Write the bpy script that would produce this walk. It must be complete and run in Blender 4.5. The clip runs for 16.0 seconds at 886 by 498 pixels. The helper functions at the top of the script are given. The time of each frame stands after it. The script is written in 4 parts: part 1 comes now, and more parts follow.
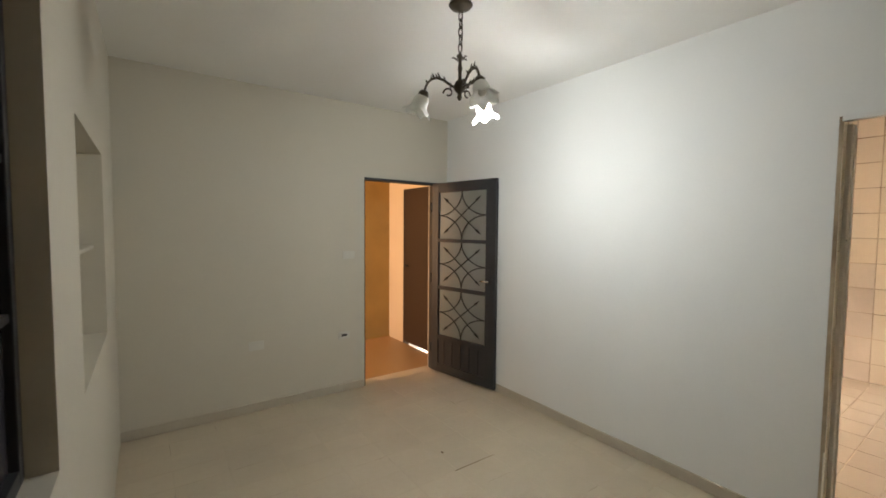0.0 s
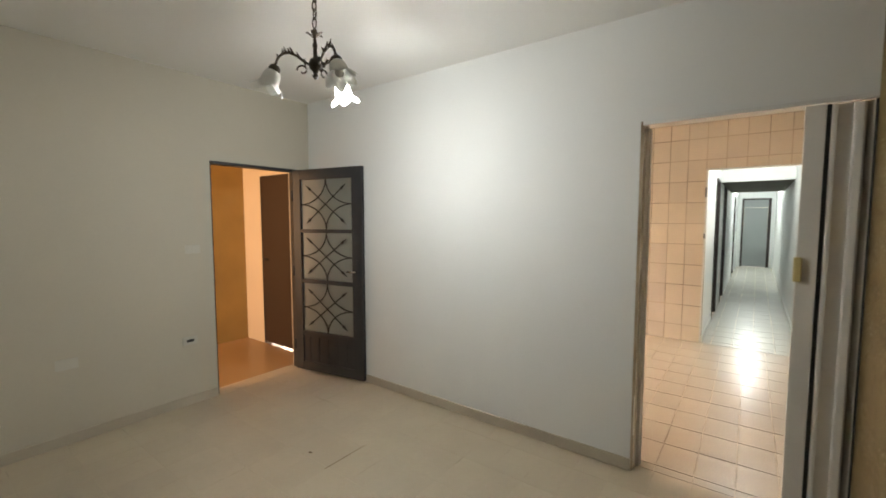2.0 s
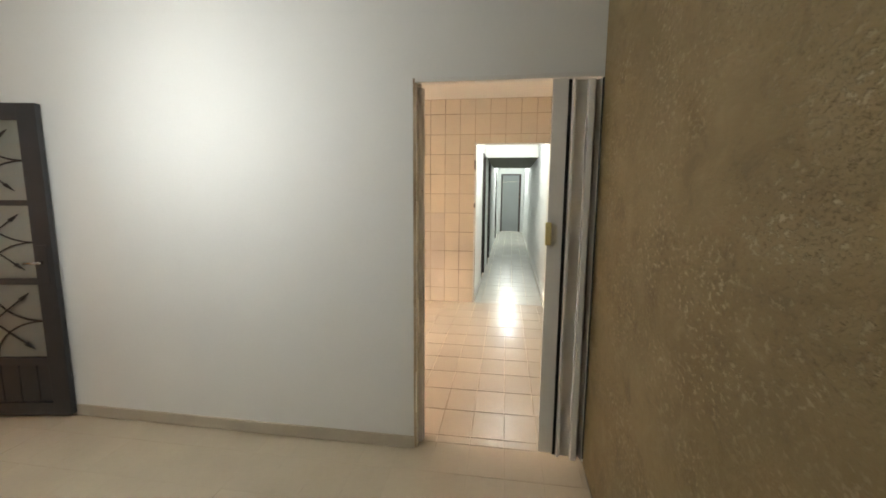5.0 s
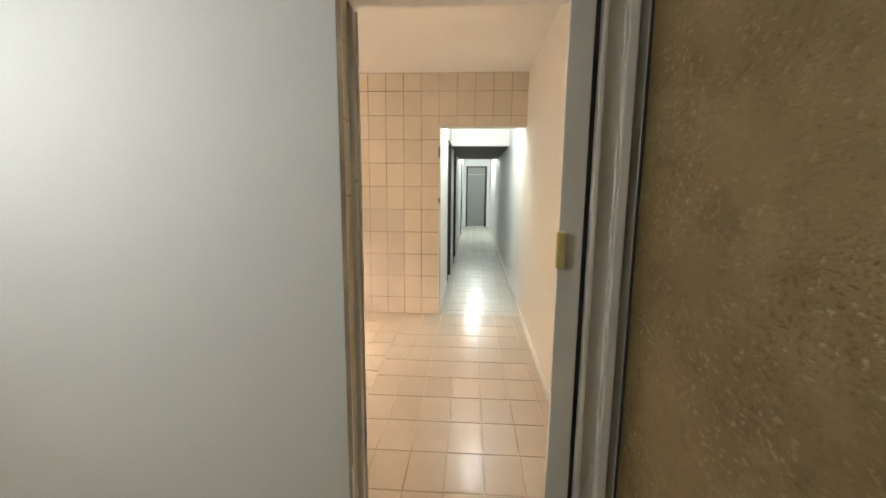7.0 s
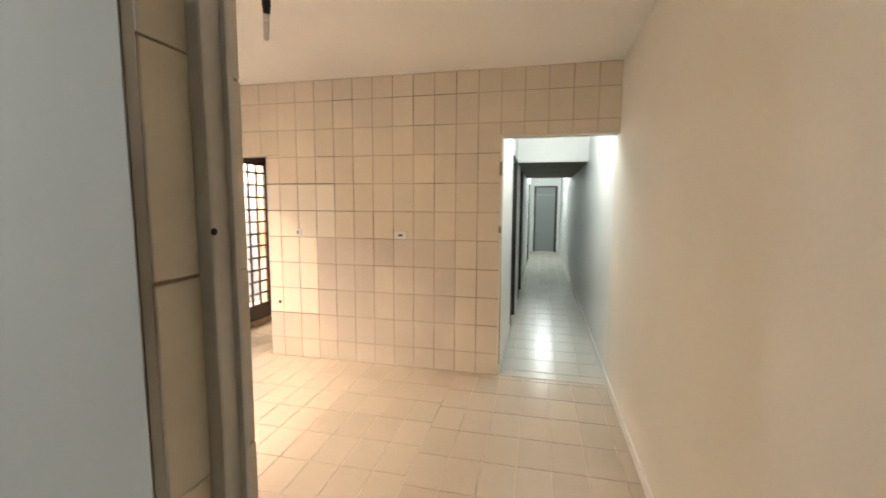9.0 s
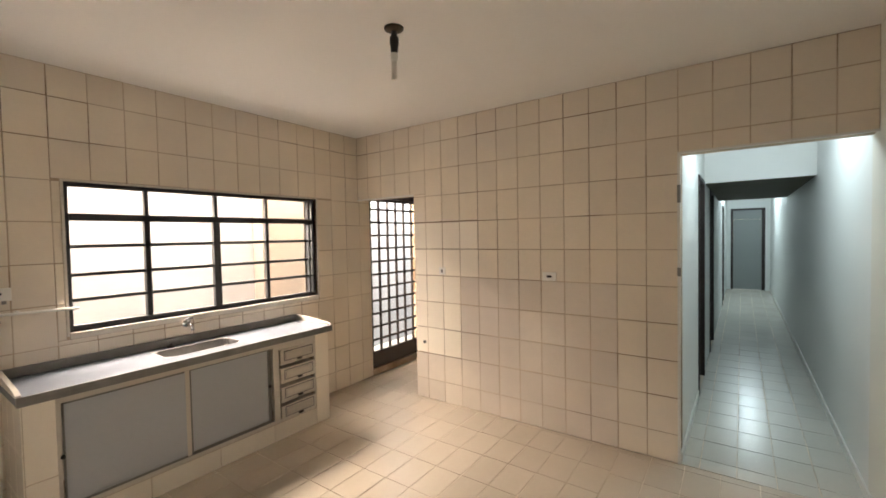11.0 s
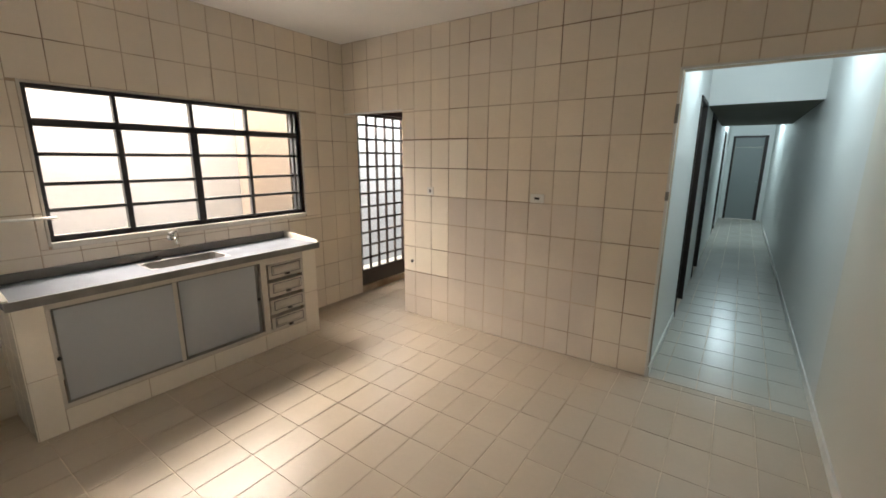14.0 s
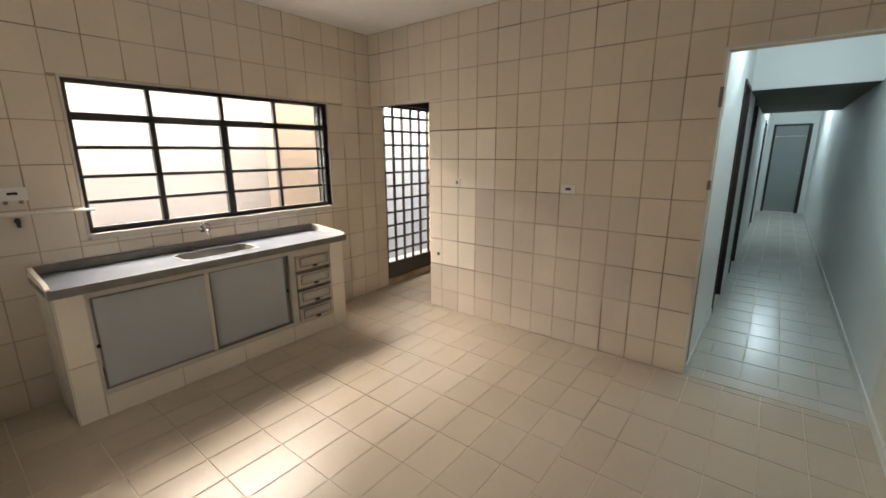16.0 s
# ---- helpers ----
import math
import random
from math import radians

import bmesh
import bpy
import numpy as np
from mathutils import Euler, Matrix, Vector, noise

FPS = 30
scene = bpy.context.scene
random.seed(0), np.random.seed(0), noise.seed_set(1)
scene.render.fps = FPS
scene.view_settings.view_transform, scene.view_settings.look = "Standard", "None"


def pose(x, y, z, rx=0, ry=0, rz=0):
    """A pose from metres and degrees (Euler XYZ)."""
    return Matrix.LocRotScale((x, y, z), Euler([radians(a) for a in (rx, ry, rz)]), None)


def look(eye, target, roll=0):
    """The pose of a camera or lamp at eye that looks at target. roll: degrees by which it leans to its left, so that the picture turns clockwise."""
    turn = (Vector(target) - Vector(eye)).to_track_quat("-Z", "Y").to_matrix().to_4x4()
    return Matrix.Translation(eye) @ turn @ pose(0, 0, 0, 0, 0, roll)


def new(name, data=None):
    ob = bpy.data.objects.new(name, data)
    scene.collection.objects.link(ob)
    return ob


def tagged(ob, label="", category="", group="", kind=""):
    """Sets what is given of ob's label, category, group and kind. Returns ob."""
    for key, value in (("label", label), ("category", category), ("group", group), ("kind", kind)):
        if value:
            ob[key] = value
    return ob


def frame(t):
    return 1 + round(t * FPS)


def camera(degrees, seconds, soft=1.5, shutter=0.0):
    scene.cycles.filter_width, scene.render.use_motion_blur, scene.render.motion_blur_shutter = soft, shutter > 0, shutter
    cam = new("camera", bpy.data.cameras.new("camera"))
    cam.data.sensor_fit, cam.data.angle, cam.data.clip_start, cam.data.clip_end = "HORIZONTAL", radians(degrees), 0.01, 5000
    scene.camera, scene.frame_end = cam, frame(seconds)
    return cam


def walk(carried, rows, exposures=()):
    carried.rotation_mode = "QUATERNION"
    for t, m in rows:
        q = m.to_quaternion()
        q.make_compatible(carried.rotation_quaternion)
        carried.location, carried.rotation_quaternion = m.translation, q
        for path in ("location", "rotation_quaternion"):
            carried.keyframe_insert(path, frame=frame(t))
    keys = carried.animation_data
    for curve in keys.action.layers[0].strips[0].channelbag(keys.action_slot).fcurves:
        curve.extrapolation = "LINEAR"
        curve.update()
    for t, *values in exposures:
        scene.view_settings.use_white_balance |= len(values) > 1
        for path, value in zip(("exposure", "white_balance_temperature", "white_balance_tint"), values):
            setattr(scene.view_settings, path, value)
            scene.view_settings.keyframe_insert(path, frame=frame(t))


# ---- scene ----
cam = camera(93.9, 16.0, soft=1.7, shutter=0.3)
PATH = [
    (0, (-0.465, -2.684, 1.56), (-2.088, -1.521, 1.454), 0.5),
    (0.5, (-0.46, -2.665, 1.556), (-2.01, -1.406, 1.446), 0.5),
    (1, (-0.474, -2.672, 1.541), (-1.917, -1.291, 1.425), 0.5),
    (1.5, (-0.473, -2.664, 1.542), (-1.794, -1.168, 1.411), 0.2),
    (2, (-0.46, -2.643, 1.538), (-1.648, -1.041, 1.393), 0.0),
    (2.5, (-0.446, -2.623, 1.537), (-1.481, -0.92, 1.366), -0.2),
    (3, (-0.432, -2.599, 1.532), (-1.292, -0.805, 1.326), -0.4),
    (3.5, (-0.435, -2.577, 1.522), (-1.112, -0.711, 1.277), -0.4),
    (4, (-0.452, -2.564, 1.506), (-0.967, -0.651, 1.235), -0.1),
    (4.5, (-0.478, -2.452, 1.505), (-0.859, -0.509, 1.221), 0.1),
    (5, (-0.489, -2.229, 1.507), (-0.785, -0.27, 1.233), 0.4),
    (5.2, (-0.495, -2.158, 1.518), (-0.758, -0.197, 1.23), 0.1),
    (7.5, (-0.572, -1.079, 1.494), (-0.632, 0.897, 1.19), 0.8),
    (8, (-0.581, -0.786, 1.518), (-0.575, 1.198, 1.263), 0.9),
    (8.5, (-0.603, -0.578, 1.515), (-0.707, 1.403, 1.266), 0.3),
    (9, (-0.591, -0.342, 1.543), (-1.03, 1.598, 1.332), 0.3),
    (9.5, (-0.573, -0.186, 1.574), (-1.297, 1.672, 1.43), -1.2),
    (10, (-0.595, -0.068, 1.583), (-1.492, 1.718, 1.5), -2.1),
    (10.2, (-0.613, -0.011, 1.601), (-1.575, 1.741, 1.538), -2.0),
    (12.3, (-0.551, 0.141, 1.606), (-1.827, 1.675, 1.468), -0.1),
    (12.5, (-0.55, 0.148, 1.605), (-1.806, 1.695, 1.432), 0.3),
    (13, (-0.551, 0.151, 1.593), (-1.751, 1.73, 1.337), 0.4),
    (13.5, (-0.548, 0.155, 1.585), (-1.699, 1.756, 1.245), 0.5),
    (14, (-0.549, 0.163, 1.571), (-1.663, 1.769, 1.143), 0.3),
    (14.5, (-0.56, 0.172, 1.55), (-1.667, 1.761, 1.049), 0.1),
    (15, (-0.57, 0.183, 1.527), (-1.7055, 1.7517, 0.992), -0.2),
    (15.5, (-0.598, 0.196, 1.52), (-1.762, 1.735, 0.998), -0.4),
    (16, (-0.607, 0.183, 1.539), (-1.807, 1.718, 1.086), -0.3),
]
walk(cam, [(t, look(eye, target, roll)) for t, eye, target, roll in PATH],
     exposures=[(0.0, 0.80, 6900, 12), (2.5, 0.80, 7000, 12), (4.0, 0.88, 7050, 12), (7.3, 0.78, 7050, 12), (8.3, 0.68, 7000, 12), (9.2, 0.36, 6750, 10), (10.2, 0.03, 6350, 8), (12.3, -0.28, 5850, 4), (16.0, -0.46, 5820, 3)])

# ---- plan, metres ----
H_ROOM = 2.705         # ceilings of living room and kitchen
X_TEX = -0.03          # textured wall of the living room
X_RIGHT = 0.045        # right wall of kitchen and corridor
X_LEFT = -4.145        # left wall of the living room
Y_SOUTH = -2.87        # wall behind the start
X_WIN = -4.02          # kitchen window wall, face of the tiles
Y_F = 3.317            # tiled far wall of the kitchen, face of the tiles
X_JAMB = -0.993        # left jamb of the kitchen doorway
X_LINING = -0.977       # tiled lining on that jamb
D_DIV = 0.145          # thickness of the dividing wall
X_COR = -0.902         # left wall of the corridor
Y_END = 13.90          # end of the corridor

# ---- light ----
world = bpy.data.worlds.new("sky")
scene.world = world
world.use_nodes = True
wn = world.node_tree.nodes
sky = wn.new("ShaderNodeTexSky")
sky.sky_type, sky.sun_disc, sky.sun_elevation, sky.sun_rotation = "NISHITA", False, radians(49), radians(0)
wn["Background"].inputs["Strength"].default_value = 0.12
world.node_tree.links.new(sky.outputs[0], wn["Background"].inputs["Color"])
sun_data = bpy.data.lights.new("sun", "SUN")
sun_data.energy, sun_data.angle, sun_data.color = 2.5, radians(0.5), (1, 0.95, 0.88)
new("sun", sun_data).matrix_world = look((0, 0, 8), (-1.2, -4, 3.2))


def area(name, eye, target, sx, sy, watts, color):
    d = bpy.data.lights.new(name, "AREA")
    d.shape, d.size, d.size_y, d.energy, d.color = "RECTANGLE", sx, sy, watts, color
    o = new(name, d)
    o.matrix_world = look(eye, target)
    return o


def bulb_light(name, at, watts, color, radius=0.03):
    d = bpy.data.lights.new(name, "POINT")
    d.energy, d.color, d.shadow_soft_size = watts, color, radius
    o = new(name, d)
    o.location = at
    return o


# the sky over the boundary wall, as it falls through the kitchen window, and over the rear of the passage
area("skylight_passage", (-4.98, 1.87, 2.80), (-2.68, 1.87, 0.66), 3.1, 1.0, 1090, (1.0, 0.79, 0.635))
area("skylight_passage_rear", (-4.50, 5.40, 3.20), (-5.35, 5.40, 1.40), 2.6, 0.4, 560, (1.0, 0.87, 0.74))
# warm fill lamp added in an invented, unseen opening at the end of the side hall
area("hall_fill_light", (-5.0, -2.80, 1.5), (-5.0, 0, 1.1), 0.9, 1.7, 38, (1.0, 0.64, 0.36))
spot_data = bpy.data.lights.new("bulb_living", "SPOT")
spot_data.energy, spot_data.color, spot_data.shadow_soft_size = 9.5, (0.87, 0.96, 1.0), 0.03
spot_data.spot_size, spot_data.spot_blend = radians(178), 1.0
new("bulb_living", spot_data).matrix_world = look((-2.243, -1.108, 2.115), (-2.320, -0.746, 1.185))
bulb_light("bulb_living_glow", (-2.239, -1.117, 2.136), 18, (0.87, 0.96, 1.0))
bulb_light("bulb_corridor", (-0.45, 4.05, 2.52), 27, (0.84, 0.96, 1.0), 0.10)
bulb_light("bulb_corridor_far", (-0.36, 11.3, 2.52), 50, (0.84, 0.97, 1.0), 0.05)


# ---- materials ----
def mat(name, color, rough=0.6, metal=0.0, vary=0.06, scale=3.0, fine=60.0, bump=0.05, bump_scale=80.0, spec=0.5, island=0.0, stain=None, stain_amount=0.0, stain_scale=1.2, streak=1.0, stain_lo=0.45, stain_hi=0.7):
    """A surface with broad variation, fine grain, relief and, where given, stains of another colour."""
    m = bpy.data.materials.new(name)
    m.use_nodes = True
    n, l = m.node_tree.nodes, m.node_tree.links
    b = n["Principled BSDF"]
    b.inputs["Roughness"].default_value, b.inputs["Metallic"].default_value = rough, metal
    b.inputs["Specular IOR Level"].default_value = spec
    geo = n.new("ShaderNodeNewGeometry")
    mp = n.new("ShaderNodeMapping")
    mp.inputs["Scale"].default_value = (1, 1, streak)
    l.new(geo.outputs["Position"], mp.inputs["Vector"])

    def noise_tex(sc, detail=4.0):
        t = n.new("ShaderNodeTexNoise")
        t.inputs["Scale"].default_value, t.inputs["Detail"].default_value = sc, detail
        l.new(mp.outputs[0], t.inputs["Vector"])
        return t

    broad, grain = noise_tex(scale), noise_tex(fine, 2.0)
    add = n.new("ShaderNodeMath")
    add.operation = "MULTIPLY_ADD"
    l.new(grain.outputs["Fac"], add.inputs[0])
    add.inputs[1].default_value = 0.35
    l.new(broad.outputs["Fac"], add.inputs[2])
    rng = n.new("ShaderNodeMapRange")
    rng.inputs["From Min"].default_value, rng.inputs["From Max"].default_value = 0.35, 1.0
    rng.inputs["To Min"].default_value, rng.inputs["To Max"].default_value = 1 - vary, 1 + vary
    l.new(add.outputs[0], rng.inputs["Value"])
    last = rng.outputs[0]
    if island:
        inf = n.new("ShaderNodeObjectInfo")
        r2 = n.new("ShaderNodeMapRange")
        r2.inputs["To Min"].default_value, r2.inputs["To Max"].default_value = 1 - island, 1 + island
        l.new(inf.outputs["Random"], r2.inputs["Value"])
        mu = n.new("ShaderNodeMath")
        mu.operation = "MULTIPLY"
        l.new(last, mu.inputs[0]), l.new(r2.outputs[0], mu.inputs[1])
        last = mu.outputs[0]
    mix = n.new("ShaderNodeVectorMath")
    mix.operation = "SCALE"
    mix.inputs[0].default_value = color
    l.new(last, mix.inputs["Scale"])
    col = mix.outputs[0]
    if stain:
        st = noise_tex(stain_scale, 5.0)
        rs = n.new("ShaderNodeMapRange")
        rs.inputs["From Min"].default_value, rs.inputs["From Max"].default_value = stain_lo, stain_hi
        rs.inputs["To Max"].default_value = stain_amount
        l.new(st.outputs["Fac"], rs.inputs["Value"])
        mc = n.new("ShaderNodeMix")
        mc.data_type = "RGBA"
        l.new(rs.outputs[0], mc.inputs["Factor"])
        l.new(col, mc.inputs["A"])
        mc.inputs["B"].default_value = (*stain, 1)
        col = mc.outputs["Result"]
    l.new(col, b.inputs["Base Color"])
    if bump:
        bt = noise_tex(bump_scale, 4.0)
        bp = n.new("ShaderNodeBump")
        bp.inputs["Strength"].default_value, bp.inputs["Distance"].default_value = bump, 0.01
        l.new(bt.outputs["Fac"], bp.inputs["Height"])
        l.new(bp.outputs[0], b.inputs["Normal"])
    rr = n.new("ShaderNodeMapRange")
    rr.inputs["To Min"].default_value, rr.inputs["To Max"].default_value = rough * 0.85, min(1.0, rough * 1.15)
    l.new(broad.outputs["Fac"], rr.inputs["Value"])
    l.new(rr.outputs[0], b.inputs["Roughness"])
    return m


def glass_mat(name, color=(1, 1, 1), rough=0.0):
    m = bpy.data.materials.new(name)
    m.use_nodes = True
    b = m.node_tree.nodes["Principled BSDF"]
    b.inputs["Base Color"].default_value = (*color, 1)
    b.inputs["Roughness"].default_value, b.inputs["Transmission Weight"].default_value, b.inputs["IOR"].default_value = rough, 1.0, 1.1
    return m


def translucent_mat(name, color, share, rough=0.3):
    """Milky glass: part of the light passes scattered."""
    m = bpy.data.materials.new(name)
    m.use_nodes = True
    n, l = m.node_tree.nodes, m.node_tree.links
    b = n["Principled BSDF"]
    b.inputs["Base Color"].default_value, b.inputs["Roughness"].default_value = (*color, 1), rough
    t = n.new("ShaderNodeBsdfTranslucent")
    t.inputs["Color"].default_value = (*color, 1)
    mx = n.new("ShaderNodeMixShader")
    mx.inputs[0].default_value = share
    l.new(b.outputs[0], mx.inputs[1]), l.new(t.outputs[0], mx.inputs[2])
    l.new(mx.outputs[0], n["Material Output"].inputs["Surface"])
    return m


WHITE = mat("wall_paint_white", (0.79, 0.79, 0.77), 0.75, vary=0.03, scale=1.4, bump=0.06, bump_scale=140)
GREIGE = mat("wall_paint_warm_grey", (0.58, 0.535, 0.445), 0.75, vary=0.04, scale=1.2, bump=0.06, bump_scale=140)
# the dimness under the lowered ceiling is put into this dark olive
OLIVE = mat("corridor_soffit_shaded", (0.13, 0.12, 0.085), 0.7, vary=0.08, scale=2)
CEIL = mat("ceiling_paint", (0.83, 0.815, 0.78), 0.85, vary=0.03, scale=1.1, bump=0.05, bump_scale=90)
CREAM = mat("wall_paint_cream", (0.74, 0.72, 0.645), 0.6, vary=0.03, scale=1.2, bump=0.04, bump_scale=120)
COOL = mat("corridor_paint", (0.76, 0.77, 0.75), 0.45, vary=0.03, scale=1.5, bump=0.03, bump_scale=120)
PEACH = mat("hall_paint_peach", (0.72, 0.60, 0.45), 0.7, vary=0.05, scale=2)
OCHRE = mat("hall_plaster_ochre", (0.36, 0.23, 0.075), 0.8, vary=0.15, scale=3, bump=0.25, bump_scale=14, stain=(0.30, 0.2, 0.09), stain_amount=0.5)
TILE = mat("wall_tile_beige", (0.80, 0.715, 0.585), 0.22, vary=0.05, scale=2.2, fine=40, bump=0.02, bump_scale=9, island=0.06, stain=(0.69, 0.625, 0.535), stain_amount=0.75, stain_scale=0.9, stain_lo=0.42, stain_hi=0.62)
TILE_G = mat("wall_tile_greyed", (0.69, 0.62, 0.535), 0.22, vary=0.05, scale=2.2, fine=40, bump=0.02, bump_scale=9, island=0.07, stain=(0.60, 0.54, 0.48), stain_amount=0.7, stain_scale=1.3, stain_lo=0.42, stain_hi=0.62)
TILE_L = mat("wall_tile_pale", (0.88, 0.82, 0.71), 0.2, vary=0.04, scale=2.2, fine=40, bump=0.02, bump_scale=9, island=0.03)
GROUT = mat("wall_grout", (0.51, 0.41, 0.295), 0.9, vary=0.2, scale=3, stain=(0.16, 0.095, 0.05), stain_amount=0.85, stain_scale=1.7, stain_lo=0.44, stain_hi=0.64)
FLOOR_K = mat("floor_tile_kitchen", (0.54, 0.47, 0.375), 0.24, vary=0.06, scale=2.4, fine=35, bump=0.025, bump_scale=7, island=0.04, stain=(0.50, 0.43, 0.34), stain_amount=0.45)
FLOOR_C = mat("floor_tile_corridor", (0.56, 0.54, 0.48), 0.25, vary=0.05, scale=2.4, fine=35, bump=0.02, bump_scale=7, island=0.03)
FLOOR_L = mat("floor_tile_living", (0.52, 0.44, 0.325), 0.5, vary=0.07, scale=1.8, fine=30, bump=0.03, bump_scale=9, island=0.03, stain=(0.40, 0.335, 0.25), stain_amount=0.6)
FLOOR_H = mat("floor_hall", (0.31, 0.185, 0.085), 0.35, vary=0.08, scale=2, bump=0.03)
GROUT_J = mat("jamb_mortar", (0.16, 0.10, 0.055), 0.9, vary=0.2, scale=9)
GROUT_F = mat("floor_grout", (0.63, 0.545, 0.42), 0.9, vary=0.2, scale=4, stain=(0.13, 0.085, 0.05), stain_amount=0.85, stain_scale=1.0, stain_lo=0.52, stain_hi=0.68)
GROUT_L = mat("floor_grout_living", (0.505, 0.425, 0.313), 0.6, vary=0.08, scale=4, stain=(0.12, 0.085, 0.05), stain_amount=0.9, stain_scale=2.6, stain_lo=0.56, stain_hi=0.68)
BASE_L = mat("baseboard_beige", (0.50, 0.44, 0.35), 0.5, vary=0.08, scale=5)
BASE_W = mat("baseboard_white", (0.72, 0.71, 0.67), 0.45, vary=0.05, scale=5)
STEEL = mat("dark_steel_paint", (0.030, 0.031, 0.034), 0.42, vary=0.2, scale=6, bump=0.04)
BROWN = mat("dark_brown_wood", (0.022, 0.012, 0.009), 0.5, vary=0.25, scale=5, fine=30, bump=0.08, bump_scale=30, streak=0.15)
BROWN_D = mat("brown_door_paint", (0.045, 0.028, 0.02), 0.45, vary=0.12, scale=3, bump=0.03)
IRON = mat("wrought_iron", (0.025, 0.022, 0.019), 0.5, metal=0.4, vary=0.2, scale=20)
PVC = mat("grey_pvc", (0.76, 0.745, 0.72), 0.4, vary=0.05, scale=4, bump=0.02)
# seam colour taken near black to carry the shade between folds
PVC_D = mat("pvc_seam_gap_dark", (0.025, 0.025, 0.028), 0.6, vary=0.1)
YELLOW = mat("aged_plastic_yellow", (0.62, 0.52, 0.24), 0.4, vary=0.08, scale=12)
PLATE_L = mat("painted_plate", (0.60, 0.575, 0.51), 0.5, vary=0.04, scale=10)
PLASTIC = mat("white_plastic", (0.78, 0.77, 0.72), 0.35, vary=0.03, scale=10)
BLACK = mat("black_plastic", (0.012, 0.012, 0.012), 0.45, vary=0.2, scale=20)
BRASS = mat("antique_bronze", (0.062, 0.046, 0.028), 0.5, metal=0.5, vary=0.3, scale=25, bump=0.15, bump_scale=60)
STONE = mat("grey_granite_top", (0.19, 0.21, 0.245), 0.24, vary=0.10, scale=5, fine=240, bump=0.03)
STONE_D = mat("grey_granite_edge", (0.20, 0.195, 0.185), 0.5, vary=0.25, scale=9, fine=200, bump=0.08)
STONE_W = mat("pale_marble_upstand", (0.66, 0.62, 0.55), 0.4, vary=0.12, scale=8, bump=0.05)
SINK = mat("worn_sink_steel", (0.24, 0.235, 0.23), 0.5, metal=0.4, vary=0.2, scale=9, spec=0.3)
INOX = mat("brushed_steel", (0.13, 0.125, 0.12), 0.36, metal=1.0, vary=0.12, scale=12)
CHROME = mat("chrome", (0.72, 0.72, 0.72), 0.14, metal=1.0, vary=0.08, scale=15)
LAMIN = mat("grey_laminate", (0.46, 0.49, 0.52), 0.4, vary=0.03, scale=2, bump=0.01)
CAB_W = mat("cabinet_white_paint", (0.62, 0.58, 0.51), 0.45, vary=0.06, scale=4)
GREYDOOR = mat("grey_door_paint", (0.27, 0.29, 0.285), 0.5, vary=0.04, scale=2)
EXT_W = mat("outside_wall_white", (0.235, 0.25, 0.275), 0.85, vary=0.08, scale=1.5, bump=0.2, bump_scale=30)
EXT_T = mat("outside_wall_tan", (0.195, 0.172, 0.148), 0.85, vary=0.08, scale=1.5, bump=0.2, bump_scale=30)
CONCRETE = mat("outside_concrete", (0.32, 0.30, 0.27), 0.9, vary=0.2, scale=3, bump=0.2, bump_scale=40)
GLASS = glass_mat("clear_glass")
FROST = translucent_mat("frosted_glass", (0.31, 0.32, 0.29), 0.2, 0.35)
DARKGLASS = mat("dark_frosted_glass", (0.05, 0.045, 0.055), 0.25, vary=0.3, scale=8, bump=0.2, bump_scale=60)
SHADE = translucent_mat("milk_glass", (0.85, 0.85, 0.83), 0.45, 0.25)
TUBE = translucent_mat("lamp_tube_white", (0.78, 0.76, 0.70), 0.2, 0.3)


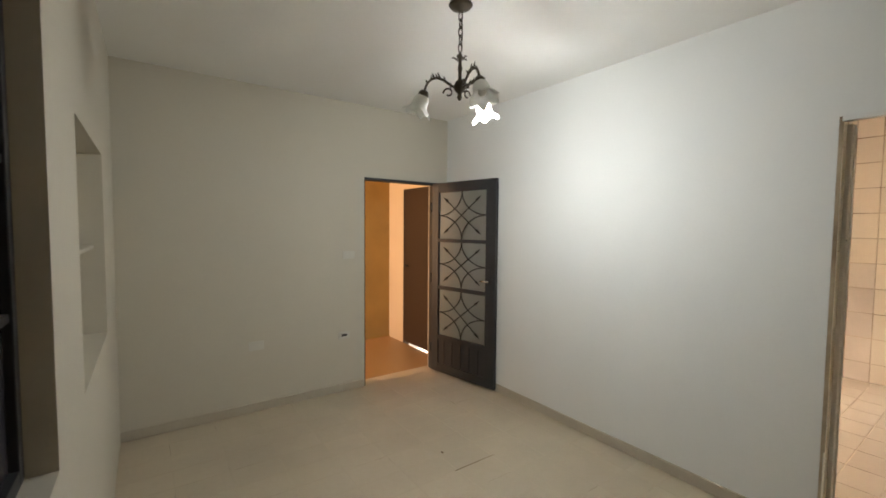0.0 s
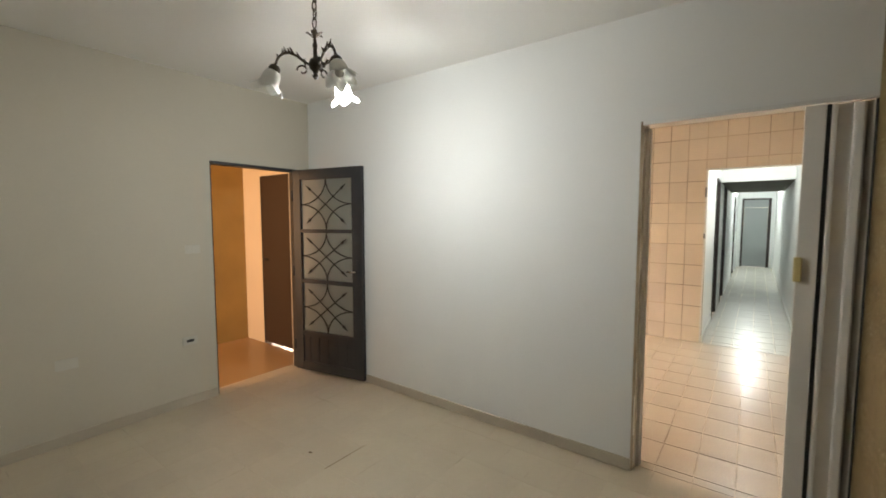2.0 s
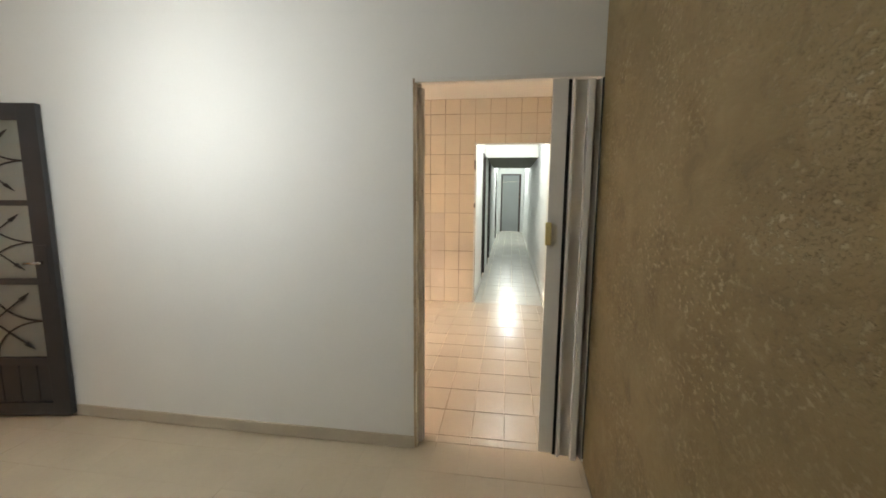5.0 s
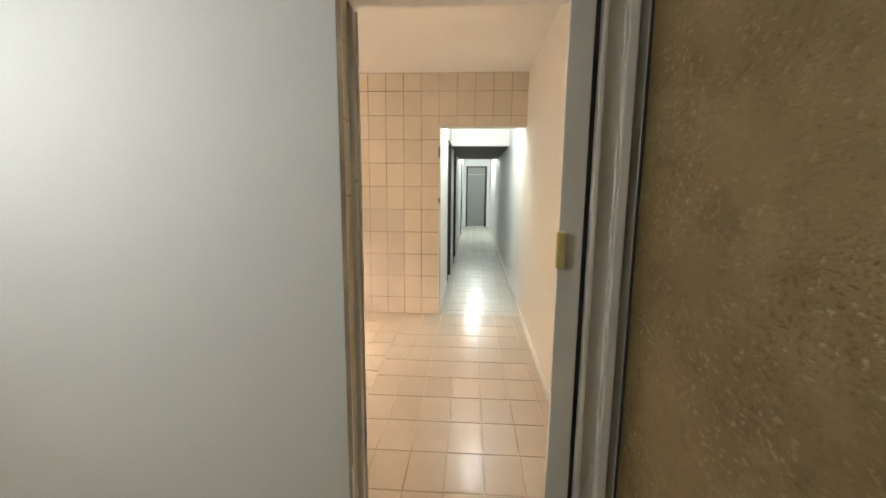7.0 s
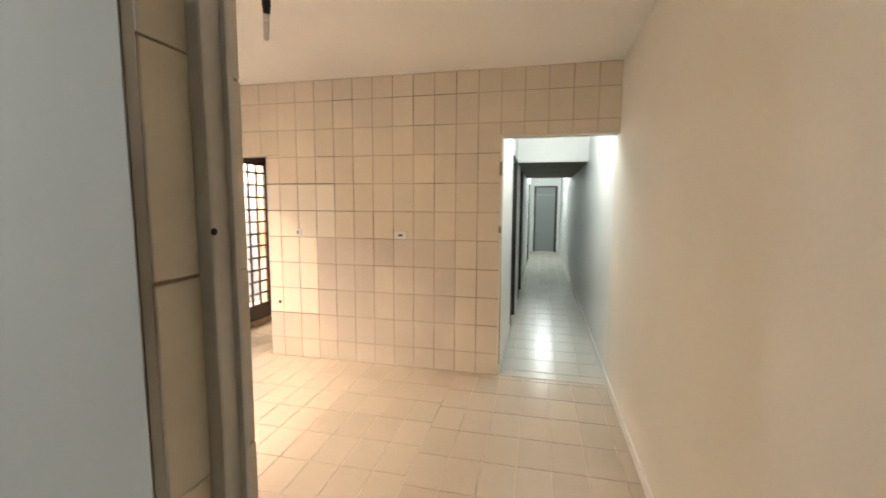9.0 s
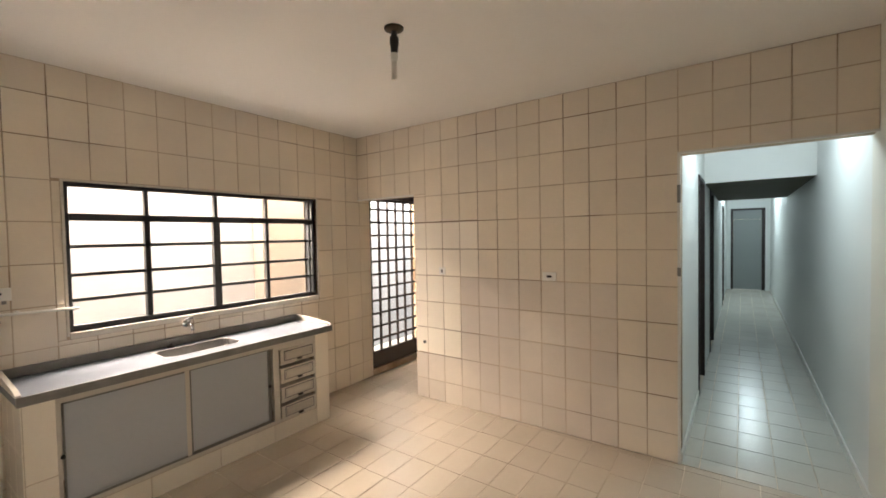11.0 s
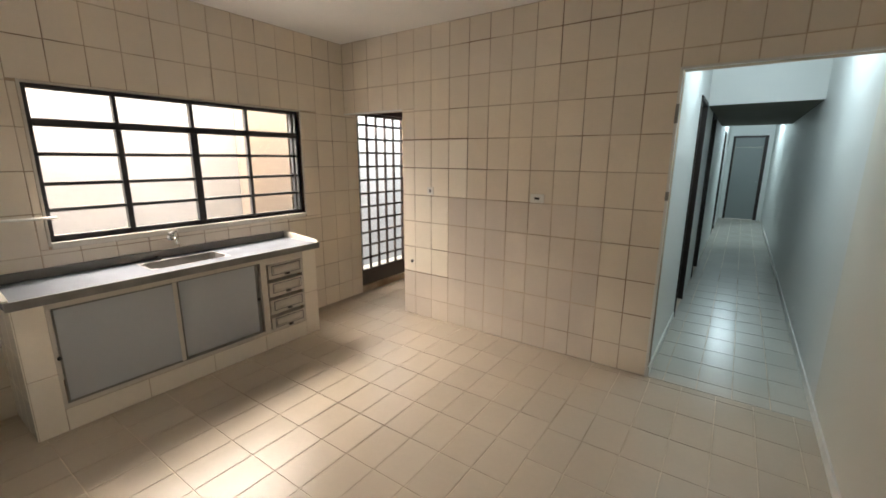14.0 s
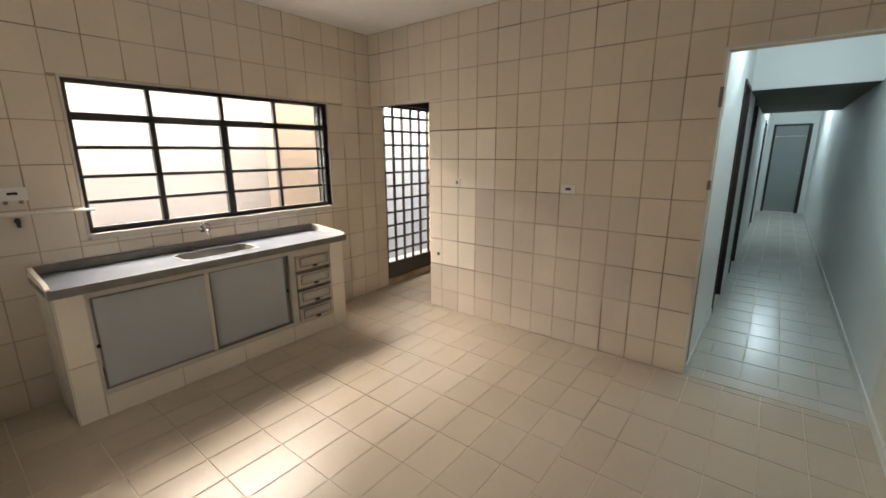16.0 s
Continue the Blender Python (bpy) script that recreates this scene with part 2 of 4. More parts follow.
def textured_plaster():
    """Trowelled ochre plaster: smears, ridges and small pits in a brown glaze."""
    m = bpy.data.materials.new("trowelled_plaster")
    m.use_nodes = True
    n, l = m.node_tree.nodes, m.node_tree.links
    b = n["Principled BSDF"]
    b.inputs["Roughness"].default_value = 0.55
    geo = n.new("ShaderNodeNewGeometry")
    mp = n.new("ShaderNodeMapping")
    mp.inputs["Scale"].default_value = (1, 0.8, 1.25)
    l.new(geo.outputs["Position"], mp.inputs["Vector"])

    def tex(sc, detail, rough=0.55, warp=0.0):
        t = n.new("ShaderNodeTexNoise")
        t.inputs["Scale"].default_value, t.inputs["Detail"].default_value = sc, detail
        t.inputs["Roughness"].default_value, t.inputs["Distortion"].default_value = rough, warp
        l.new(mp.outputs[0], t.inputs["Vector"])
        return t

    def ramp_of(value, lo, hi, a=0.0, b=1.0):
        r = n.new("ShaderNodeMapRange")
        r.inputs["From Min"].default_value, r.inputs["From Max"].default_value = lo, hi
        r.inputs["To Min"].default_value, r.inputs["To Max"].default_value = a, b
        l.new(value, r.inputs["Value"])
        return r.outputs[0]

    def math_of(kind, a, b):
        q = n.new("ShaderNodeMath")
        q.operation = kind
        for k, v in enumerate((a, b)):
            if isinstance(v, float):
                q.inputs[k].default_value = v
            else:
                l.new(v, q.inputs[k])
        return q.outputs[0]

    def blend(f, a, b):
        q = n.new("ShaderNodeMix")
        q.data_type = "RGBA"
        l.new(f, q.inputs["Factor"])
        for k, v in (("A", a), ("B", b)):
            if isinstance(v, tuple):
                q.inputs[k].default_value = (*v, 1)
            else:
                l.new(v, q.inputs[k])
        return q.outputs["Result"]

    patch, smear = tex(1.9, 8, 0.62, 0.4).outputs["Fac"], tex(7.5, 8, 0.66, 0.5).outputs["Fac"]
    fleck, grit, where = tex(58, 8, 0.68, 0.0).outputs["Fac"], tex(110, 3).outputs["Fac"], tex(2.6, 5, 0.6).outputs["Fac"]
    mask = ramp_of(where, 0.40, 0.62)
    pits = math_of("MULTIPLY", ramp_of(fleck, 0.57, 0.66), mask)
    crest = math_of("MULTIPLY", ramp_of(fleck, 0.46, 0.39), mask)
    base = blend(ramp_of(patch, 0.32, 0.68), (0.205, 0.145, 0.060), (0.305, 0.225, 0.106))
    base = blend(math_of("MULTIPLY", ramp_of(smear, 0.52, 0.68), 0.5), base, (0.35, 0.27, 0.145))
    base = blend(math_of("MULTIPLY", ramp_of(smear, 0.46, 0.34), 0.45), base, (0.115, 0.077, 0.03))
    base = blend(math_of("MULTIPLY", crest, 0.85), base, (0.50, 0.41, 0.255))
    base = blend(math_of("MULTIPLY", pits, 0.28), base, (0.06, 0.036, 0.013))
    l.new(base, b.inputs["Base Color"])
    high = math_of("SUBTRACT", math_of("ADD", crest, math_of("MULTIPLY", smear, 1.3)), pits)
    high = math_of("ADD", high, math_of("MULTIPLY", grit, 0.18))
    bp = n.new("ShaderNodeBump")
    bp.inputs["Strength"].default_value, bp.inputs["Distance"].default_value = 0.75, 0.006
    l.new(high, bp.inputs["Height"])
    l.new(bp.outputs[0], b.inputs["Normal"])
    return m


PLASTER = textured_plaster()


# ---- building helpers ----
def add_box(bm, x0, x1, y0, y1, z0, z1, bevel=0.0):
    r = bmesh.ops.create_cube(bm, size=1.0, matrix=Matrix.Translation(((x0 + x1) / 2, (y0 + y1) / 2, (z0 + z1) / 2)) @ Matrix.Diagonal((abs(x1 - x0), abs(y1 - y0), abs(z1 - z0), 1)))
    if bevel:
        edges = list({e for v in r["verts"] for e in v.link_edges})
        bmesh.ops.bevel(bm, geom=edges, offset=bevel, segments=2, profile=0.6, affect="EDGES")
    return r["verts"]


def add_rod(bm, a, b, r, seg=10, r2=None):
    a, b = Vector(a), Vector(b)
    m = Matrix.Translation((a + b) / 2) @ (b - a).to_track_quat("Z", "Y").to_matrix().to_4x4()
    bmesh.ops.create_cone(bm, cap_ends=True, segments=seg, radius1=r, radius2=r if r2 is None else r2, depth=(b - a).length, matrix=m)


def add_tube(bm, pts, r, seg=8):
    """A round bar that follows pts."""
    pts = [Vector(p) for p in pts]
    rings = []
    for i, p in enumerate(pts):
        t = (pts[min(i + 1, len(pts) - 1)] - pts[max(i - 1, 0)]).normalized()
        q = t.to_track_quat("Z", "Y").to_matrix()
        rings.append([bm.verts.new(p + q @ Vector((r * math.cos(k * 2 * math.pi / seg), r * math.sin(k * 2 * math.pi / seg), 0))) for k in range(seg)])
    for r0, r1 in zip(rings, rings[1:]):
        for k in range(seg):
            bm.faces.new((r0[k], r0[(k + 1) % seg], r1[(k + 1) % seg], r1[k]))
    bm.faces.new(rings[0][::-1]), bm.faces.new(rings[-1])


def add_lathe(bm, profile, seg=24, ruffle=None, m=Matrix()):
    """A turned shape from (radius, height) pairs; ruffle(k, i) scales a point of it."""
    rings = []
    for i, (r, z) in enumerate(profile):
        ring = []
        for k in range(seg):
            a = 2 * math.pi * k / seg
            s, dz = ruffle(a, i) if ruffle else (1, 0)
            ring.append(bm.verts.new(m @ Vector((r * s * math.cos(a), r * s * math.sin(a), z + dz))))
        rings.append(ring)
    for r0, r1 in zip(rings, rings[1:]):
        for k in range(seg):
            bm.faces.new((r0[k], r0[(k + 1) % seg], r1[(k + 1) % seg], r1[k]))
    return rings


def link(name, bm, material, smooth=False):
    bmesh.ops.recalc_face_normals(bm, faces=bm.faces)
    me = bpy.data.meshes.new(name)
    bm.to_mesh(me)
    bm.free()
    me.materials.append(material)
    if smooth:
        for p in me.polygons:
            p.use_smooth = True
    return new(name, me)


def part(name, bm, material, parent, label="", smooth=False):
    ob = link(name, bm, material, smooth)
    ob.parent = parent
    if label:
        tagged(ob, label)
    return ob


def box_part(name, dims, material, parent, bevel=0.003, label=""):
    bm = bmesh.new()
    add_box(bm, *dims, bevel=bevel)
    return part(name, bm, material, parent, label)


def thing(name, label, category, group="", at=(0, 0, 0)):
    ob = new(name)
    ob.location = at
    return tagged(ob, label, category, group)


def structure(name, boxes, material, label="", bevel=0.0):
    bm = bmesh.new()
    for b in boxes:
        add_box(bm, *b, bevel=bevel)
    return tagged(link(name, bm, material), label, "", "", "structure")


# ---- walls, ceilings, floors ----
T = 0.15
divider = structure("wall_divider", [
    (X_LEFT - T, X_JAMB, 0, D_DIV, 0, H_ROOM),
    (X_JAMB, X_RIGHT + T, 0, D_DIV, 2.10, H_ROOM)], WHITE, "white painted dividing wall of the living room")
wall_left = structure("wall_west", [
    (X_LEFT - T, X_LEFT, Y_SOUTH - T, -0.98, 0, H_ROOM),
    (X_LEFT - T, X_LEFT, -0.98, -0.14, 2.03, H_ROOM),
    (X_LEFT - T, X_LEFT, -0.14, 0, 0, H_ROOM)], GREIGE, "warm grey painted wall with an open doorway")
# south wall with a window opening and a niche
SY0 = Y_SOUTH - 0.20
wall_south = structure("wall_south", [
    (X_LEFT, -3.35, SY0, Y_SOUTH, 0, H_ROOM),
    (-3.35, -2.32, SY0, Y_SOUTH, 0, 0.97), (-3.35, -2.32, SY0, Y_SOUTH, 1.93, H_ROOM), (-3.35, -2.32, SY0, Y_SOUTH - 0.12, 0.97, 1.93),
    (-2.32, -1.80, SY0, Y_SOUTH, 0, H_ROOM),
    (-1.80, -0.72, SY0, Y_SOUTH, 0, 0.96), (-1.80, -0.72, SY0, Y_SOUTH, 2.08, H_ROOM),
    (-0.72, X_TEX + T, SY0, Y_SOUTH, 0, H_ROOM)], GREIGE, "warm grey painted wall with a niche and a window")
wall_tex = structure("wall_east", [(X_TEX, X_TEX + T, Y_SOUTH, -0.004, 0, H_ROOM)], PLASTER, "ochre brown trowelled plaster wall", 0.014)
wall_right = structure("wall_kitchen_east", [(X_RIGHT, X_RIGHT + T, D_DIV, Y_F + T, 0, H_ROOM), (X_RIGHT, X_RIGHT + T, 0, D_DIV, 0, 2.10)], CREAM, "plain cream painted kitchen wall")
wall_corridor_r = structure("wall_corridor_east", [(X_RIGHT, X_RIGHT + T, Y_F + T, Y_END + T, 0, H_ROOM)], COOL, "plain white corridor wall")
D1, D2, D3 = (4.78, 5.49), (6.52, 7.31), (10.75, 11.56)
cl = [(X_COR - T, X_COR, a, b, 0, H_ROOM) for a, b in ((Y_F + T, D1[0]), (D1[1], D2[0]), (D2[1], D3[0]), (D3[1], Y_END + T))]
cl += [(X_COR - T, X_COR, a, b, 2.15, H_ROOM) for a, b in (D1, D2, D3)]
wall_corridor_l = structure("wall_corridor_west", cl, COOL, "white corridor wall with three dark doors")
wall_end = structure("wall_corridor_end", [
    (X_COR, -0.81, Y_END, Y_END + T, 0, H_ROOM), (-0.81, -0.06, Y_END, Y_END + T, 2.19, H_ROOM), (-0.06, X_RIGHT, Y_END, Y_END + T, 0, H_ROOM)], COOL, "white end wall of the corridor")
low_ceiling = structure("ceiling_corridor_low", [(X_COR, X_RIGHT, 5.66, 9.05, 2.14, H_ROOM)], OLIVE, "lowered corridor ceiling, its shade put into a dark olive colour")
structure("beam_corridor", [(X_COR, X_RIGHT, 5.62, 5.66, 2.14, H_ROOM), (X_COR, X_RIGHT, 9.05, 9.09, 2.14, H_ROOM)], COOL, "white face of the lowered corridor ceiling")
structure("ceiling_living", [(X_LEFT - T, X_TEX + T, Y_SOUTH - 0.2, 0, H_ROOM, H_ROOM + 0.12)], CEIL, "white living room ceiling")
structure("ceiling_kitchen", [(X_WIN - 0.16, X_RIGHT + T, 0.004, Y_F + T, H_ROOM - 0.005, H_ROOM + 0.12)], CEIL, "white kitchen ceiling")
structure("ceiling_corridor", [(X_COR - T, X_RIGHT + T, Y_F + T, Y_END + T, H_ROOM, H_ROOM + 0.12)], CEIL, "white corridor ceiling")
structure("ceiling_hall", [(-5.95, X_LEFT - T, -3.1, 0.25, H_ROOM, H_ROOM + 0.12)], CEIL, "white hall ceiling")
structure("ceiling_service", [(X_WIN - 0.16, X_COR - T, Y_F + T, 5.3, H_ROOM, H_ROOM + 0.12)], CEIL, "white ceiling of the service area")
structure("wall_hall_west", [(-5.80, -5.65, -3.1, 0.25, 0, H_ROOM)], OCHRE, "ochre plastered hall wall")
structure("wall_hall_north", [(-5.65, -5.26, 0.10, 0.25, 0, H_ROOM), (-5.26, -4.42, 0.10, 0.25, 2.05, H_ROOM), (-4.42, X_LEFT - T, 0.10, 0.25, 0, H_ROOM)], PEACH, "peach painted hall wall")
# out of view; its opening is added to hold the hall's fill lamp
structure("wall_hall_south", [(-5.65, -5.5, -3.1, -2.95, 0, H_ROOM), (-5.5, -4.5, -3.1, -2.95, 2.4, H_ROOM), (-4.5, X_LEFT - T, -3.1, -2.95, 0, H_ROOM)], PEACH, "unseen peach hall wall with an opening added for the fill light")
structure("wall_service_north", [(X_WIN - 0.16, X_COR - T, 5.15, 5.3, 0, H_ROOM)], CREAM, "cream wall of the service area")
structure("wall_service_east", [(-2.3, -2.15, Y_F + T, 5.15, 0, H_ROOM)], CREAM, "cream wall of the service area")

# tiled walls: the plane behind the tiles carries the joints
WY0, WY1, WZ0, WZ1 = 0.852, 2.757, 1.038, 1.996
GX = X_WIN - 0.003
wall_window = structure("wall_kitchen_west", [
    (GX - 0.20, GX, D_DIV, WY0, 0, H_ROOM), (GX - 0.20, GX, WY0, WY1, 0, WZ0), (GX - 0.20, GX, WY0, WY1, WZ1, H_ROOM),
    (GX - 0.20, GX, WY1, 3.50, 0, H_ROOM), (GX - 0.20, GX, 3.50, 4.47, 2.20, H_ROOM), (GX - 0.20, GX, 3.50, 4.47, 0, 0.07), (GX - 0.20, GX, 4.47, 5.15, 0, H_ROOM)], GROUT, "beige tiled kitchen wall with a steel window")
GF = Y_F + 0.003
X_OPEN = -3.218
wall_far = structure("wall_kitchen_north", [
    (X_OPEN, X_COR, GF, Y_F + T, 0, H_ROOM), (GX, X_OPEN, GF, Y_F + T, 2.018, H_ROOM), (X_COR, X_RIGHT, GF, Y_F + T, 2.134, H_ROOM)], GROUT, "beige tiled kitchen wall between two openings")

floor_living = structure("floor_living", [(X_LEFT - T, X_TEX, Y_SOUTH, D_DIV * 0.5, -0.12, -0.0012)], GROUT_L, "worn beige tiled living room floor")
floor_kitchen = structure("floor_kitchen", [(X_WIN - 0.12, X_RIGHT + 0.1, D_DIV * 0.5, Y_F, -0.12, -0.003), (X_WIN - 0.12, -2.3, Y_F, 5.15, -0.12, -0.003)], GROUT_F, "beige tiled kitchen floor with dark joints")
floor_corridor = structure("floor_corridor", [(X_COR - 0.05, X_RIGHT + 0.1, Y_F, Y_END + 0.1, -0.12, -0.003)], GROUT_F, "glossy pale tiled corridor floor")
structure("floor_hall", [(-5.65, X_LEFT - T, -3.1, 0.10, -0.12, 0.0)], FLOOR_H, "reddish brown hall floor")
structure("ground", [(-60, 60, -60, 60, -0.35, -0.15)], CONCRETE, "concrete ground outside")
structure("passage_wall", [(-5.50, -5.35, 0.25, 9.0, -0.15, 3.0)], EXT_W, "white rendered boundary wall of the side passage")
structure("passage_pier", [(-5.35, -5.15, 2.86, 3.75, -0.15, 3.0)], EXT_T, "tan rendered pier in the side passage")

structure("floor_crack", [(-2.507, -2.502, -1.11, -0.90, -0.001, 0.0007), (-2.506, -2.503, -0.90, -0.78, -0.001, 0.0006), (-2.742, -2.716, -1.06, -1.046, -0.001, 0.0007)], GROUT_J, "dark chipped joints in the living room floor")
# ---- baseboards ----
structure("baseboard_divider", [(X_LEFT, X_JAMB + 0.004, -0.014, 0, 0, 0.072)], BASE_L, "beige skirting along the dividing wall", 0.003)
structure("baseboard_west", [(X_LEFT, X_LEFT + 0.014, Y_SOUTH, -0.985, 0, 0.072)], BASE_L, "beige skirting along the wall", 0.003)
structure("baseboard_kitchen", [(X_RIGHT - 0.012, X_RIGHT, D_DIV, Y_END, 0, 0.07)], BASE_W, "white skirting along kitchen and corridor", 0.003)
structure("baseboard_corridor", [(X_COR, X_COR + 0.012, Y_F + 0.02, D1[0] - 0.06, 0, 0.07)], BASE_W, "white skirting along the corridor", 0.003)


structure("trim_corridor_opening", [
    (X_COR - 0.014, X_COR + 0.003, Y_F - 0.005, Y_F + 0.02, 0, 2.134), (X_COR - 0.014, X_RIGHT, Y_F - 0.005, Y_F + 0.02, 2.128, 2.142)], BASE_W, "white plaster edge round the corridor opening", 0.002)
structure("trim_chip", [(X_COR - 0.016, X_COR + 0.005, Y_F - 0.007, Y_F + 0.01, z - h, z + h) for z, h in ((1.33, 0.03), (1.86, 0.06))], STONE_D, "chipped grey patches on the plaster edge", 0.003)
structure("trim_service_opening", [(X_WIN, X_OPEN, Y_F - 0.004, Y_F + 0.02, 2.010, 2.024)], BASE_W, "white plaster edge over the service opening", 0.002)


# ---- living room: open steel door ----
def open_steel_door():
    w, h = 0.84, 2.00
    d = thing("steel_door", "dark grey steel door standing open with frosted panes and iron scrolls", "door")
    box_part("stile", (0, 0.095, -0.02, 0.02, 0, h), STEEL, d)
    box_part("stile", (w - 0.115, w, -0.02, 0.02, 0, h), STEEL, d)
    rails = [(1.90, 2.00), (1.385, 1.42), (0.885, 0.925), (0.345, 0.40), (0.0, 0.09)]
    for z0, z1 in rails:
        box_part("rail", (0.095, w - 0.115, -0.018, 0.018, z0, z1), STEEL, d)
    box_part("kick_panel", (0.095, w - 0.115, -0.004, 0.008, 0.09, 0.345), STEEL, d)
    for k in range(5):
        box_part("panel_rib", (0.17 + k * 0.115, 0.18 + k * 0.115, -0.010, -0.003, 0.09, 0.345), STEEL, d, 0.002)
    x0, x1 = 0.095, w - 0.115
    for z0, z1 in ((1.42, 1.90), (0.925, 1.385), (0.40, 0.885)):
        box_part("pane", (x0, x1, 0.004, 0.010, z0, z1), FROST, d, 0.0, "frosted glass pane")
        cx, cz, a, b = (x0 + x1) / 2, (z0 + z1) / 2, (x1 - x0) / 2, (z1 - z0) / 2
        g = bmesh.new()
        for sx in (-1, 1):
            for sz in (-1, 1):
                pts = [(cx + sx * a - sx * a * math.cos(t), -0.006, cz + sz * b - sz * b * math.sin(t)) for t in [i * math.pi / 2 / 10 for i in range(11)]]
                add_tube(g, pts, 0.0055, 6)
        for s in (-1, 1):
            e0, e1 = Vector((cx - a * 0.72, -0.012, cz - s * b * 0.72)), Vector((cx + a * 0.72, -0.012, cz + s * b * 0.72))
            add_rod(g, e0, e1, 0.0055, 6)
            u = (e1 - e0).normalized()
            add_rod(g, e0 + u * 0.045, e0 - u * 0.02, 0.013, 8, 0.002)
            add_rod(g, e1 - u * 0.045, e1 + u * 0.02, 0.013, 8, 0.002)
        part("scroll_grille", g, IRON, d, "wrought iron arcs and crossed arrows")
    lock = box_part("lock_plate", (w - 0.095, w - 0.03, -0.026, -0.02, 0.90, 1.14), STEEL, d)
    g = bmesh.new()
    add_rod(g, (w - 0.065, -0.026, 1.03), (w - 0.065, -0.06, 1.03), 0.009, 10)
    add_tube(g, [(w - 0.065, -0.058, 1.03), (w - 0.09, -0.062, 1.03), (w - 0.15, -0.058, 1.028)], 0.008)
    part("handle", g, CHROME, lock, "worn chrome lever handle", True)
    for z in (0.25, 1.0, 1.75):
        g = bmesh.new()
        add_rod(g, (-0.008, -0.022, z - 0.05), (-0.008, -0.022, z + 0.05), 0.009, 10)
        part("hinge", g, STEEL, d, "", True)
    d.matrix_basis = pose(X_LEFT + 0.012, -0.186, 0.018, 0, 0, math.degrees(math.atan2(0.155, 0.83)))
    return d


open_steel_door()
fr = tagged(new("door_frame_1"), "thin dark steel door frame", "", "", "structure")
box_part("frame_head", (X_LEFT - 0.10, X_LEFT + 0.006, -0.98, -0.14, 2.005, 2.03), STEEL, fr, 0.002)
box_part("frame_jamb", (X_LEFT - 0.10, X_LEFT + 0.006, -0.165, -0.14, 0, 2.005), STEEL, fr, 0.002)
box_part("frame_jamb", (X_LEFT - 0.10, X_LEFT + 0.003, -0.98, -0.972, 0, 2.005), BROWN_D, fr, 0.002)


# ---- hall: brown door ----
def hall_door():
    d = thing("hall_door", "plain dark brown door, shut, light under its edge", "door")
    box_part("leaf", (-5.24, -4.44, 0.105, 0.14, 0.025, 2.03), BROWN_D, d)
    g = bmesh.new()
    add_rod(g, (-5.18, 0.105, 1.05), (-5.18, 0.06, 1.05), 0.012, 10)
    add_tube(g, [(-5.18, 0.065, 1.05), (-5.12, 0.06, 1.05), (-5.07, 0.065, 1.05)], 0.009)
    part("handle", g, BLACK, d, "", True)
    box_part("jamb", (-5.26, -5.24, 0.10, 0.2, 0, 2.05), BROWN_D, d)
    box_part("jamb", (-4.44, -4.42, 0.10, 0.2, 0, 2.05), BROWN_D, d)
    box_part("head", (-5.24, -4.44, 0.10, 0.2, 2.03, 2.05), BROWN_D, d)


hall_door()


# ---- wall plates ----
def wall_plate(name, at, rz, w, h, label, slots, cover=None):
    p = thing(name, label, "wall plate" if "blank" in label else ("outlet" if "outlet" in label else "switch"), "", (0, 0, 0))
    bm = bmesh.new()
    add_box(bm, -w / 2, w / 2, -0.009, 0, -h / 2, h / 2, 0.003)
    part("cover_plate", bm, cover or PLASTIC, p)
    for x, z, sw, sh, mt in slots:
        box_part("insert", (x - sw / 2, x + sw / 2, -0.0125, -0.008, z - sh / 2, z + sh / 2), mt, p, 0.0015)
    p.matrix_basis = pose(*at, 0, 0, rz)
    return p


wall_plate("light_switch", (X_LEFT, -1.14, 1.29), 90, 0.115, 0.07, "white horizontal light switch on the white wall", [(-0.02, 0, 0.03, 0.045, PLATE_L), (0.02, 0, 0.03, 0.045, PLATE_L)], PLATE_L)
wall_plate("wall_outlet", (X_LEFT, -1.19, 0.535), 90, 0.115, 0.07, "white wall outlet with a dark socket insert", [(0, 0, 0.055, 0.022, BLACK)], PLATE_L)
wall_plate("blank_plate", (X_LEFT, -1.96, 0.555), 90, 0.12, 0.075, "white blank cover plate on the wall", [], PLATE_L)
wall_plate("wall_outlet", (-1.822, Y_F, 1.262), 0, 0.115, 0.072, "cream wall outlet with a dark socket on tiles", [(0, 0, 0.042, 0.018, BLACK)])
wall_plate("light_switch", (-2.881, Y_F, 1.272), 0, 0.07, 0.07, "small white switch on pale tiles", [(0, 0, 0.022, 0.03, STONE_D)])
wall_plate("wall_outlet", (X_WIN, 0.54, 1.318), 90, 0.125, 0.075, "white double outlet on the tiled wall", [(0, 0.005, 0.045, 0.014, BLACK), (-0.035, -0.045, 0.02, 0.02, STONE_D), (0.03, -0.045, 0.02, 0.02, STONE_D)])


